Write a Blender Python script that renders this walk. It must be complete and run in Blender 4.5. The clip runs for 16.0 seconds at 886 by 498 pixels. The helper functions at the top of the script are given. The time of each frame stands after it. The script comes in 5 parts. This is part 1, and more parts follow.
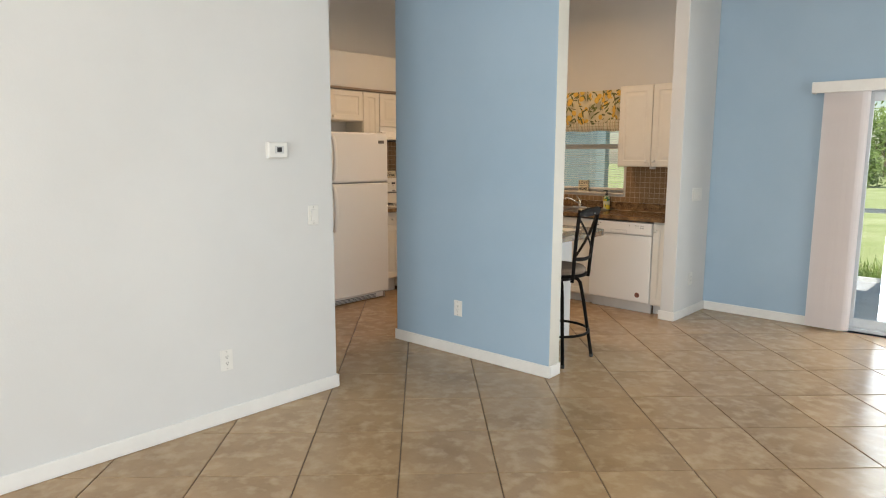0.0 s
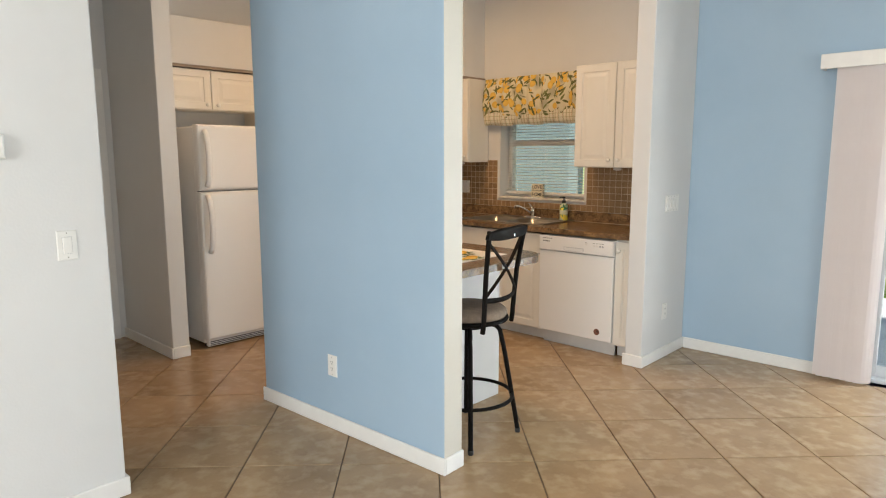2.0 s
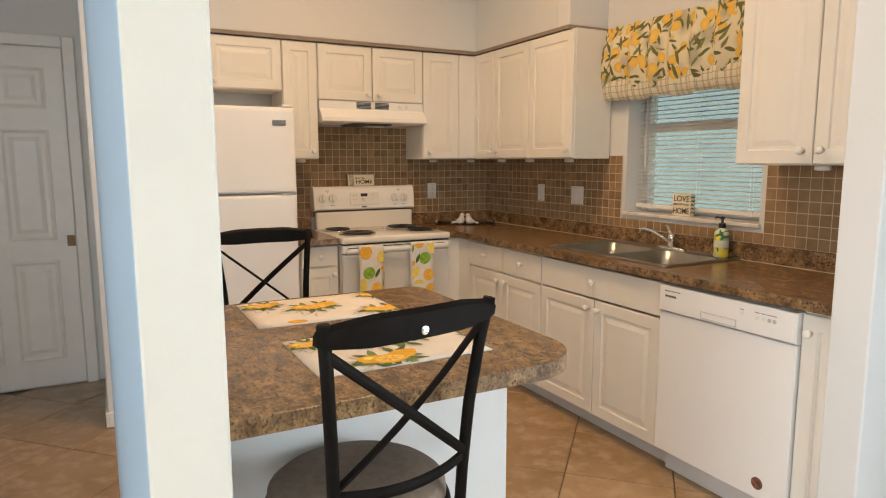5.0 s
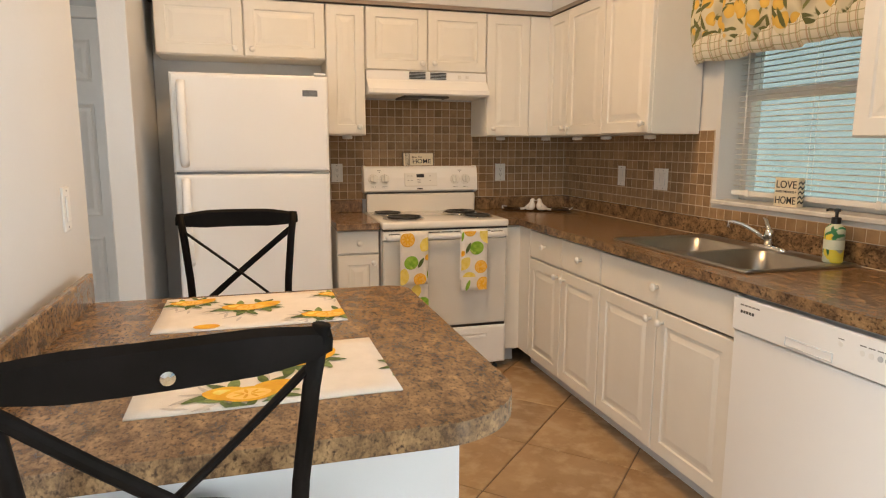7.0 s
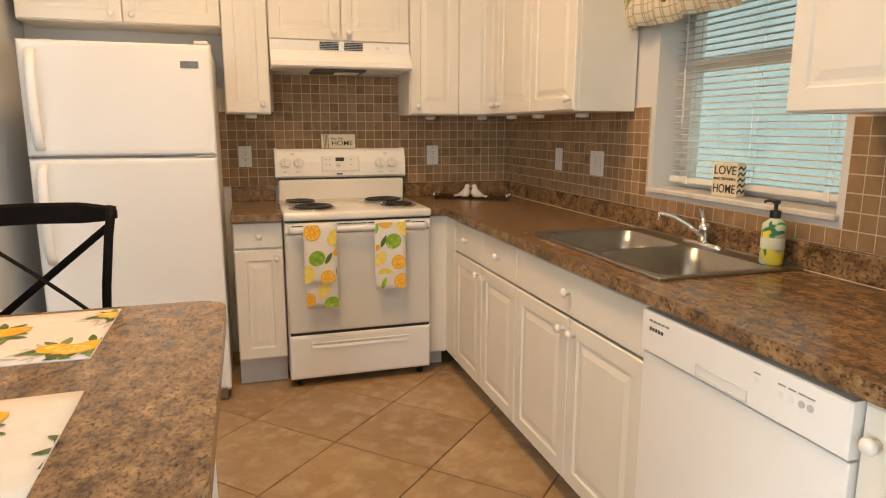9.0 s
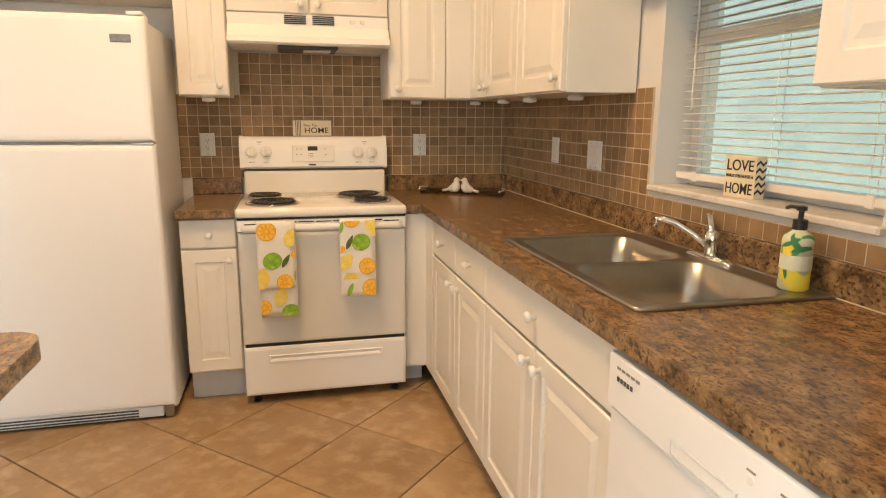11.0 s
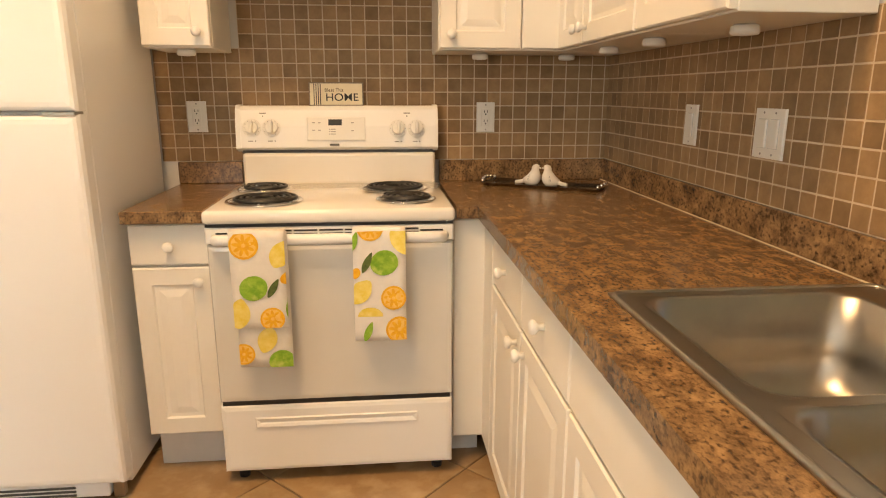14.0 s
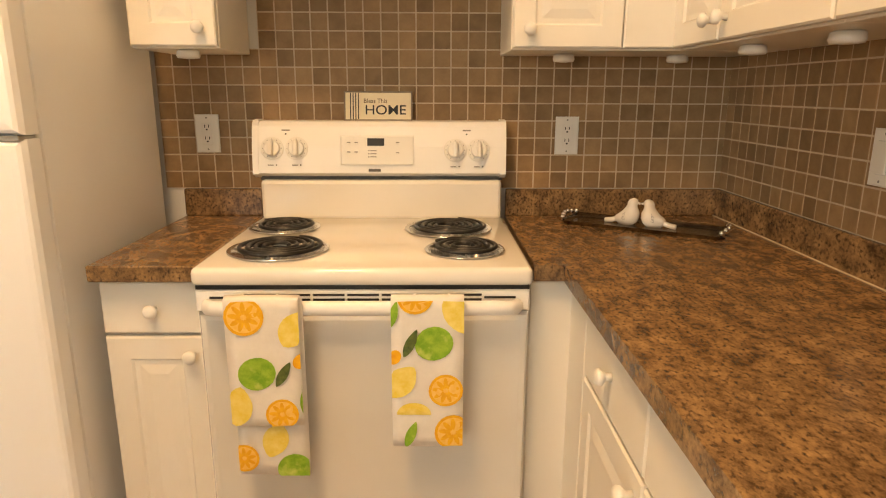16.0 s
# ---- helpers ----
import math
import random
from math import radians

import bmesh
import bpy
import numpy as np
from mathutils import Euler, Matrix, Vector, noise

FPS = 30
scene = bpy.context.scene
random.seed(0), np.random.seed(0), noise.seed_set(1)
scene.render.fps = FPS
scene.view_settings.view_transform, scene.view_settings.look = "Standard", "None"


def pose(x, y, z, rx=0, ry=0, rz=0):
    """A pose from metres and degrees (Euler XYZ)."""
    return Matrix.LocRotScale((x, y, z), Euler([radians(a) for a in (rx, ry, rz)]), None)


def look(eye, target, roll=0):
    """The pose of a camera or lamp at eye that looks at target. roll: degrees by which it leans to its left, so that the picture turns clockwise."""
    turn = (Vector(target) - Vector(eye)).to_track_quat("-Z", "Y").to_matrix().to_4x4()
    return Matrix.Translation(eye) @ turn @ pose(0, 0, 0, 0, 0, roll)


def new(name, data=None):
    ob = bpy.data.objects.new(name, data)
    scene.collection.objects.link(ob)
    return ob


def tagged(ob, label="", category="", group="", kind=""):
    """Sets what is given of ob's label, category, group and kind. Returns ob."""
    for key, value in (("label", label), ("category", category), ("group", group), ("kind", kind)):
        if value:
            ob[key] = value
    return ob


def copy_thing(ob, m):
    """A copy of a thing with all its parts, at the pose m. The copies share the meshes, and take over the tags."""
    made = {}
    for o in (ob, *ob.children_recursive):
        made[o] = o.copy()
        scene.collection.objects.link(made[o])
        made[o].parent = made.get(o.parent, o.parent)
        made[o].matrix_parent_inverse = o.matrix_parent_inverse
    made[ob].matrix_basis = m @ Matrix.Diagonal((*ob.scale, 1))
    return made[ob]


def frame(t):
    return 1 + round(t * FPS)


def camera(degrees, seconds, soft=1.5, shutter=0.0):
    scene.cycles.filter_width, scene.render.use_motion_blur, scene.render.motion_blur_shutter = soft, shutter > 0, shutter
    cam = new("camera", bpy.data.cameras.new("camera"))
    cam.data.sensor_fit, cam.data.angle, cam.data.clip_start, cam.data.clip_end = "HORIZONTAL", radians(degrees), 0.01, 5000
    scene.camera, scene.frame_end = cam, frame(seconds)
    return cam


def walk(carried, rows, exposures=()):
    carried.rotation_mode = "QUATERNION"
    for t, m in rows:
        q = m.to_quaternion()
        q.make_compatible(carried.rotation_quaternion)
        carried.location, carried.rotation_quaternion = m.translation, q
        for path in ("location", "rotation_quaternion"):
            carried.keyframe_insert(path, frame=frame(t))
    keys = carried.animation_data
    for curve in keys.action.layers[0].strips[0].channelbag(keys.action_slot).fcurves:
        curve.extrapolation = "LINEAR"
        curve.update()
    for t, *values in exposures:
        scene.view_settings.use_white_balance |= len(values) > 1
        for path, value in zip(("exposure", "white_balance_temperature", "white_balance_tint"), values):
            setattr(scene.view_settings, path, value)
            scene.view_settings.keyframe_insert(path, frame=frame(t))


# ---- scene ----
cam = camera(69.4, 16.0, 1.1)
PATH = [
    (0, (-0.13, 0.84, 1.468), (-1.482, 2.286, 1.178), 0.2),
    (0.5, (-0.22, 1.14, 1.449), (-1.572, 2.586, 1.167), -0.1),
    (1, (-0.279, 1.531, 1.411), (-1.636, 2.975, 1.142), -0.5),
    (1.5, (-0.402, 1.905, 1.431), (-1.753, 3.351, 1.144), -0.0),
    (2, (-0.521, 2.293, 1.459), (-1.875, 3.736, 1.169), -0.1),
    (2.5, (-0.658, 2.721, 1.441), (-2.059, 4.119, 1.156), -0.1),
    (3, (-0.777, 3.097, 1.439), (-2.216, 4.455, 1.151), -0.0),
    (3.5, (-0.929, 3.426, 1.429), (-2.369, 4.784, 1.148), 0.0),
    (4, (-1.055, 3.778, 1.42), (-2.652, 4.95, 1.142), -0.0),
    (4.5, (-1.195, 4.052, 1.413), (-2.91, 5.044, 1.137), -0.1),
    (5, (-1.357, 4.286, 1.381), (-3.112, 5.206, 1.109), -0.1),
    (7.5, (-1.693, 5.013, 1.329), (-3.597, 5.531, 1.002), 0.1),
    (8, (-1.78, 5.144, 1.32), (-3.669, 5.699, 0.966), 0.0),
    (8.5, (-1.86, 5.269, 1.317), (-3.738, 5.85, 0.945), 0.0),
    (9, (-1.912, 5.385, 1.328), (-3.79, 5.962, 0.954), 0.1),
    (9.5, (-1.946, 5.468, 1.331), (-3.824, 6.046, 0.959), 0.1),
    (12, (-2.55, 5.94, 1.278), (-4.466, 6.314, 0.843), 0.4),
    (12.5, (-2.715, 5.987, 1.264), (-4.633, 6.341, 0.82), 0.3),
    (13, (-2.878, 6.009, 1.247), (-4.796, 6.356, 0.8), 0.4),
    (13.5, (-3.036, 6.032, 1.236), (-4.96, 6.324, 0.774), 0.3),
    (14, (-3.192, 6.076, 1.252), (-5.125, 6.266, 0.778), 0.1),
    (14.5, (-3.292, 6.111, 1.262), (-5.234, 6.206, 0.789), 0.1),
    (15, (-3.421, 6.111, 1.272), (-5.363, 6.152, 0.794), 0.3),
    (15.5, (-3.596, 6.097, 1.276), (-5.539, 6.132, 0.804), 0.2),
    (16, (-3.746, 6.078, 1.287), (-5.688, 6.112, 0.812), 0.2),
]
EXPOSURES = [(0.0, 0.13, 6950, 10), (2.0, 0.4, 6850, 10), (3.5, 0.57, 6750, 10), (5.0, 0.63, 6700, 10), (9.0, 0.93, 6900, 10), (12.5, 1.25, 7450, 10), (14.5, 1.32, 7900, 10), (16.0, 1.3, 8350, 10)]
walk(cam, [(t, look(eye, target, roll)) for t, eye, target, roll in PATH], EXPOSURES)


# ---- world, sun and lights ----
world = bpy.data.worlds.new("sky")
scene.world = world
world.use_nodes = True
wn = world.node_tree
sky = wn.nodes.new("ShaderNodeTexSky")
sky.sky_type = "NISHITA"
sky.sun_disc = False
sky.sun_elevation, sky.sun_rotation = radians(58), radians(205)
bg = wn.nodes["Background"]
bg.inputs["Strength"].default_value = 0.15
wn.links.new(sky.outputs["Color"], bg.inputs["Color"])


def lamp(name, kind, m, energy, color=(1, 1, 1), **more):
    data = bpy.data.lights.new(name, kind)
    data.energy, data.color = energy, color
    for key, value in more.items():
        if key == "size":
            data.shape = "RECTANGLE"
            data.size, data.size_y = value
        elif key == "angle":
            data.angle = value
        elif key == "spread":
            data.spread = value
        elif key == "soft":
            data.shadow_soft_size = value
    ob = new(name, data)
    ob.matrix_world = m
    return ob


lamp("sun", "SUN", look((-5, -10, 18), (0, 0, 0)), 5.0, (1.0, 0.94, 0.85), angle=radians(0.5))
# daylight in the sliding door and in assumed, unseen windows behind the walk
lamp("door_daylight", "AREA", pose(0.08, 7.205, 1.05, 90, 0, 180), 72, (0.80, 0.90, 1.0), size=(2.25, 1.9))
lamp("south_daylight", "AREA", pose(-0.2, -3.45, 1.5, 90, 0, 0), 240, (0.88, 0.94, 1.0), size=(3.4, 2.0))
lamp("east_daylight", "AREA", pose(3.25, 2.2, 1.5, 90, 0, 90), 62, (0.86, 0.93, 1.0), size=(3.2, 2.0))
# warm lamp under the kitchen ceiling, inferred from its glow; no fixture is seen
lamp("kitchen_ceiling_lamp", "AREA", pose(-3.95, 5.45, 3.25), 23, (1.0, 0.63, 0.33), size=(0.9, 0.5), spread=radians(155))

# ---- materials ----


def surf(name, c1, c2, scale=6.0, rough=0.5, bump=0.0, bump_scale=60.0, metallic=0.0, detail=6.0, var=0.0, contrast=(0.35, 0.65), coat=0.0, stretch=(1, 1, 1), spots=None, world_space=False):
    """Two colours mixed by noise, fine relief, and optional change from piece to piece."""
    m = bpy.data.materials.new(name)
    m.use_nodes = True
    nt = m.node_tree
    p = nt.nodes["Principled BSDF"]
    tc = nt.nodes.new("ShaderNodeTexCoord")
    vec = tc.outputs["Object"]
    if world_space:
        geo = nt.nodes.new("ShaderNodeNewGeometry")
        vec = geo.outputs["Position"]
    mp = nt.nodes.new("ShaderNodeMapping")
    mp.inputs["Scale"].default_value = stretch
    nt.links.new(vec, mp.inputs["Vector"])
    vec = mp.outputs["Vector"]
    info = nt.nodes.new("ShaderNodeObjectInfo")
    if var:
        add = nt.nodes.new("ShaderNodeVectorMath")
        add.operation = "MULTIPLY_ADD"
        comb = nt.nodes.new("ShaderNodeCombineXYZ")
        for k in ("X", "Y", "Z"):
            nt.links.new(info.outputs["Random"], comb.inputs[k])
        nt.links.new(comb.outputs["Vector"], add.inputs[0])
        add.inputs[1].default_value = (37, 53, 71)
        nt.links.new(vec, add.inputs[2])
        vec = add.outputs["Vector"]
    n1 = nt.nodes.new("ShaderNodeTexNoise")
    n1.inputs["Scale"].default_value = scale
    n1.inputs["Detail"].default_value = detail
    n1.inputs["Roughness"].default_value = 0.62
    nt.links.new(vec, n1.inputs["Vector"])
    r = nt.nodes.new("ShaderNodeValToRGB")
    r.color_ramp.elements[0].position, r.color_ramp.elements[1].position = contrast
    r.color_ramp.elements[0].color = (*c1, 1)
    r.color_ramp.elements[1].color = (*c2, 1)
    nt.links.new(n1.outputs["Fac"], r.inputs["Fac"])
    col = r.outputs["Color"]
    if spots:
        c3, sscale, lo, hi = spots
        n3 = nt.nodes.new("ShaderNodeTexNoise")
        n3.inputs["Scale"].default_value = sscale
        n3.inputs["Detail"].default_value = 10 if hi - lo < 0.12 else 4
        n3.inputs["Roughness"].default_value = 0.66 if hi - lo < 0.12 else 0.5
        nt.links.new(vec, n3.inputs["Vector"])
        r3 = nt.nodes.new("ShaderNodeMapRange")
        r3.inputs["From Min"].default_value, r3.inputs["From Max"].default_value = lo, hi
        nt.links.new(n3.outputs["Fac"], r3.inputs["Value"])
        mx = nt.nodes.new("ShaderNodeMix")
        mx.data_type = "RGBA"
        nt.links.new(r3.outputs["Result"], mx.inputs["Factor"])
        nt.links.new(col, mx.inputs["A"])
        mx.inputs["B"].default_value = (*c3, 1)
        col = mx.outputs["Result"]
    if var:
        mr = nt.nodes.new("ShaderNodeMapRange")
        mr.inputs["To Min"].default_value, mr.inputs["To Max"].default_value = 1 - var, 1 + var
        nt.links.new(info.outputs["Random"], mr.inputs["Value"])
        hs = nt.nodes.new("ShaderNodeHueSaturation")
        nt.links.new(mr.outputs["Result"], hs.inputs["Value"])
        nt.links.new(col, hs.inputs["Color"])
        col = hs.outputs["Color"]
    nt.links.new(col, p.inputs["Base Color"])
    rr = nt.nodes.new("ShaderNodeMapRange")
    rr.inputs["To Min"].default_value, rr.inputs["To Max"].default_value = rough * 0.85, min(1, rough * 1.15)
    nt.links.new(n1.outputs["Fac"], rr.inputs["Value"])
    nt.links.new(rr.outputs["Result"], p.inputs["Roughness"])
    p.inputs["Metallic"].default_value = metallic
    p.inputs["Coat Weight"].default_value = coat
    if bump:
        nb = nt.nodes.new("ShaderNodeTexNoise")
        nb.inputs["Scale"].default_value = bump_scale
        nb.inputs["Detail"].default_value = 3
        nt.links.new(vec, nb.inputs["Vector"])
        bp = nt.nodes.new("ShaderNodeBump")
        bp.inputs["Strength"].default_value = bump
        bp.inputs["Distance"].default_value = 0.002
        nt.links.new(nb.outputs["Fac"], bp.inputs["Height"])
        nt.links.new(bp.outputs["Normal"], p.inputs["Normal"])
    return m


WHITE_WALL = surf("white_wall_paint", (0.65, 0.65, 0.635), (0.68, 0.68, 0.665), 1.5, 0.55, 0.25, 90)
BLUE_WALL = surf("blue_wall_paint", (0.33, 0.46, 0.58), (0.36, 0.49, 0.61), 1.2, 0.5, 0.25, 90)
CREAM_WALL = surf("cream_wall_paint", (0.61, 0.58, 0.505), (0.64, 0.61, 0.53), 3, 0.55, 0.25, 90)
CEILING_PAINT = surf("ceiling_paint", (0.74, 0.72, 0.68), (0.78, 0.76, 0.72), 3, 0.8, 0.5, 120)
TRIM = surf("white_trim_paint", (0.76, 0.75, 0.72), (0.80, 0.79, 0.76), 8, 0.35, 0.1, 60)
GROUT = surf("floor_grout", (0.10, 0.065, 0.04), (0.15, 0.10, 0.065), 20, 0.9, 0.4, 200)
FLOOR_TILE = surf("travertine_floor_tile", (0.285, 0.182, 0.096), (0.405, 0.272, 0.150), 3.2, 0.22, 0.06, 40, detail=10.0, var=0.09, contrast=(0.3, 0.7), spots=((0.45, 0.325, 0.195), 12.0, 0.47, 0.74))
WALL_TILE = surf("brown_mosaic_tile", (0.235, 0.148, 0.076), (0.33, 0.216, 0.116), 14, 0.5, 0.1, 90, var=0.2)
TILE_GROUT = surf("mosaic_grout", (0.52, 0.42, 0.31), (0.60, 0.50, 0.38), 30, 0.9, 0.3, 200)
LAMINATE = surf("brown_stone_laminate", (0.070, 0.039, 0.020), (0.39, 0.240, 0.115), 21, 0.22, 0.04, 80, detail=15.0, contrast=(0.37, 0.66), stretch=(0.85, 1.2, 1.0), spots=((0.042, 0.024, 0.014), 120, 0.50, 0.70), world_space=True)
CABINET = surf("white_cabinet_foil", (0.76, 0.73, 0.66), (0.79, 0.76, 0.69), 5, 0.38, 0.05, 60)
APPLIANCE = surf("white_appliance_enamel", (0.82, 0.815, 0.795), (0.835, 0.83, 0.81), 2, 0.30, 0.015, 150)
BLACK_METAL = surf("black_iron", (0.005, 0.004, 0.003), (0.009, 0.007, 0.006), 12, 0.55, 0.1, 150)
SEAT_CLOTH = surf("taupe_seat_fabric", (0.20, 0.15, 0.11), (0.26, 0.20, 0.15), 40, 0.9, 0.4, 400)
STEEL = surf("brushed_steel", (0.36, 0.34, 0.31), (0.43, 0.41, 0.37), 6, 0.31, 0.03, 200, metallic=1.0)
CHROME = surf("chrome", (0.75, 0.75, 0.74), (0.82, 0.82, 0.80), 5, 0.08, metallic=1.0)
PLASTIC = surf("white_plastic", (0.75, 0.74, 0.70), (0.78, 0.77, 0.73), 9, 0.35)
DARK = surf("black_plastic", (0.012, 0.012, 0.012), (0.02, 0.02, 0.02), 9, 0.4)

KICK = surf("kick_grey_white", (0.62, 0.61, 0.59), (0.68, 0.67, 0.65), 6, 0.5)
# brown that stands for the shade line between wall cabinets and ledge
LEDGE_SHADE = surf("brown_ledge_shade", (0.24, 0.19, 0.15), (0.30, 0.24, 0.19), 10, 0.6)
GREY_DARK = surf("dark_grey", (0.05, 0.05, 0.05), (0.09, 0.09, 0.085), 20, 0.5)
GREY_INK = surf("grey_ink", (0.22, 0.21, 0.20), (0.28, 0.27, 0.26), 30, 0.6)
surf_ink = surf("grey_button", (0.42, 0.43, 0.44), (0.50, 0.51, 0.52), 20, 0.4)
ENAMEL = surf("glossy_white_enamel", (0.78, 0.75, 0.69), (0.80, 0.77, 0.71), 4, 0.12, coat=0.4)
OVEN_GLASS = surf("white_oven_glass", (0.66, 0.65, 0.61), (0.69, 0.68, 0.64), 3, 0.10, coat=0.5)
COIL = surf("black_coil", (0.010, 0.010, 0.010), (0.025, 0.024, 0.022), 40, 0.38)
SIGN_CREAM = surf("cream_paint", (0.76, 0.68, 0.50), (0.82, 0.74, 0.57), 14, 0.6, 0.2, 120)
TOWEL_CLOTH = surf("white_towel_cloth", (0.76, 0.73, 0.68), (0.82, 0.79, 0.74), 30, 0.95, 0.5, 700)
MAT_CLOTH = surf("cream_placemat_cloth", (0.72, 0.65, 0.56), (0.78, 0.71, 0.62), 20, 0.9, 0.5, 600)
MAT_LEMON = surf("print_deep_lemon", (0.68, 0.31, 0.012), (0.80, 0.47, 0.03), 30, 0.8)
MARBLE = surf("pale_marble", (0.60, 0.58, 0.54), (0.72, 0.70, 0.66), 9, 0.25, contrast=(0.4, 0.6))
BLIND = surf("white_blind_slat", (0.60, 0.58, 0.54), (0.65, 0.63, 0.59), 5, 0.4)
VANE = surf("white_vinyl_vane", (0.85, 0.80, 0.79), (0.88, 0.83, 0.82), 8, 0.45)
vn = VANE.node_tree
tl = vn.nodes.new("ShaderNodeBsdfTranslucent")
tl.inputs["Color"].default_value = (0.9, 0.84, 0.82, 1)
ms = vn.nodes.new("ShaderNodeMixShader")
ms.inputs["Fac"].default_value = 0.45
vn.links.new(vn.nodes["Principled BSDF"].outputs["BSDF"], ms.inputs[1])
vn.links.new(tl.outputs["BSDF"], ms.inputs[2])
vn.links.new(ms.outputs["Shader"], vn.nodes["Material Output"].inputs["Surface"])
METAL_FRAME = surf("white_metal_frame", (0.62, 0.64, 0.66), (0.68, 0.70, 0.72), 8, 0.4)
LAWN = surf("lawn", (0.28, 0.36, 0.13), (0.45, 0.51, 0.26), 0.5, 0.95, 0.4, 40)
CONCRETE = surf("patio_concrete", (0.46, 0.49, 0.54), (0.55, 0.58, 0.63), 2, 0.8, 0.3, 60)
STUCCO = surf("pale_blue_stucco", (0.175, 0.240, 0.255), (0.21, 0.275, 0.29), 2.5, 0.9, 0.5, 30)
BARK = surf("bark", (0.10, 0.07, 0.05), (0.18, 0.13, 0.09), 12, 0.95, 0.5, 40)
FOLIAGE = surf("green_leaves", (0.14, 0.23, 0.04), (0.26, 0.37, 0.11), 1.3, 0.6)
WALL_TILE_REST = surf("brown_mosaic_tile_far", (0.235, 0.148, 0.076), (0.33, 0.216, 0.116), 11, 0.5, 0.1, 90)
FLOOR_TILE_REST = surf("travertine_floor_far", (0.285, 0.182, 0.096), (0.405, 0.272, 0.150), 3.0, 0.22, 0.06, 40, detail=10.0, contrast=(0.3, 0.7), spots=((0.45, 0.325, 0.195), 12.0, 0.47, 0.74))


def glass_material():
    m = bpy.data.materials.new("window_glass")
    m.use_nodes = True
    p = m.node_tree.nodes["Principled BSDF"]
    p.inputs["Base Color"].default_value = (0.95, 0.98, 0.97, 1)
    p.inputs["Roughness"].default_value = 0.0
    p.inputs["Transmission Weight"].default_value = 1.0
    p.inputs["IOR"].default_value = 1.45
    return m


GLASS = glass_material()
LAMINATE.node_tree.nodes["Noise Texture"].inputs["Roughness"].default_value = 0.76
CLEAR = surf("clear_plastic", (0.90, 0.92, 0.92), (0.95, 0.96, 0.96), 20, 0.05)
CLEAR.node_tree.nodes["Principled BSDF"].inputs["Transmission Weight"].default_value = 1.0
CLEAR.node_tree.nodes["Principled BSDF"].inputs["IOR"].default_value = 1.12
BLACK_METAL.node_tree.nodes["Principled BSDF"].inputs["Specular IOR Level"].default_value = 0.08
for tile_paint in (WALL_TILE, WALL_TILE_REST):
    tile_paint.node_tree.nodes["Principled BSDF"].inputs["Specular IOR Level"].default_value = 0.25


def fruit_print(name, cloth, scale, leaf, fruit=((0.75, 0.38, 0.03), (0.82, 0.60, 0.10)), size=0.42):
    """Cloth with scattered round fruit, leaf strokes and soft shading."""
    m = bpy.data.materials.new(name)
    m.use_nodes = True
    nt = m.node_tree
    p = nt.nodes["Principled BSDF"]
    p.inputs["Roughness"].default_value = 0.85
    tc = nt.nodes.new("ShaderNodeTexCoord")
    warp = nt.nodes.new("ShaderNodeTexNoise")
    warp.inputs["Scale"].default_value = scale * 0.8
    nt.links.new(tc.outputs["Object"], warp.inputs["Vector"])
    add = nt.nodes.new("ShaderNodeVectorMath")
    add.operation = "MULTIPLY_ADD"
    nt.links.new(warp.outputs["Color"], add.inputs[0])
    add.inputs[1].default_value = (0.35 / scale,) * 3
    nt.links.new(tc.outputs["Object"], add.inputs[2])
    flat = nt.nodes.new("ShaderNodeMapping")
    flat.inputs["Scale"].default_value = (1, 0.15, 0.85)
    nt.links.new(add.outputs["Vector"], flat.inputs["Vector"])

    def cells(sc, lo, hi, squeeze=None, turn=0.0):
        src = flat.outputs["Vector"]
        if squeeze:
            for key, value in (("Rotation", (0, radians(turn), 0)), ("Scale", squeeze)):
                mp = nt.nodes.new("ShaderNodeMapping")
                mp.inputs[key].default_value = value
                nt.links.new(src, mp.inputs["Vector"])
                src = mp.outputs["Vector"]
        v = nt.nodes.new("ShaderNodeTexVoronoi")
        v.inputs["Scale"].default_value = sc
        nt.links.new(src, v.inputs["Vector"])
        r = nt.nodes.new("ShaderNodeMapRange")
        r.inputs["From Min"].default_value, r.inputs["From Max"].default_value = hi, lo
        nt.links.new(v.outputs["Distance"], r.inputs["Value"])
        return r.outputs["Result"], v

    def mix(fac, a, b):
        mx = nt.nodes.new("ShaderNodeMix")
        mx.data_type = "RGBA"
        nt.links.new(fac, mx.inputs["Factor"])
        for val, key in ((a, "A"), (b, "B")):
            if isinstance(val, tuple):
                mx.inputs[key].default_value = (*val, 1)
            else:
                nt.links.new(val, mx.inputs[key])
        return mx.outputs["Result"]
    col = cloth
    shade, _ = cells(scale * 0.55, 0.25, 0.55)
    col = mix(shade, col, tuple(0.62 * q for q in cloth))
    for turn, sq, pale in ((35, (1, 1, 0.24), 1.0), (-40, (1, 1, 0.24), 1.5), (80, (1, 1, 0.26), 1.0)):
        f, _ = cells(scale * 1.9, 0.25, 0.31, sq, turn)
        col = mix(f, col, tuple(pale * q for q in leaf))
    f, v = cells(scale, size - 0.05, size)
    tone = mix(v.outputs["Distance"], fruit[1], fruit[0])
    col = mix(f, col, tone)
    for turn, sq in ((15, (1, 1, 0.22)), (-65, (1, 1, 0.22))):
        f, _ = cells(scale * 1.7, 0.20, 0.26, sq, turn)
        col = mix(f, col, leaf)
    nt.links.new(col, p.inputs["Base Color"])
    return m


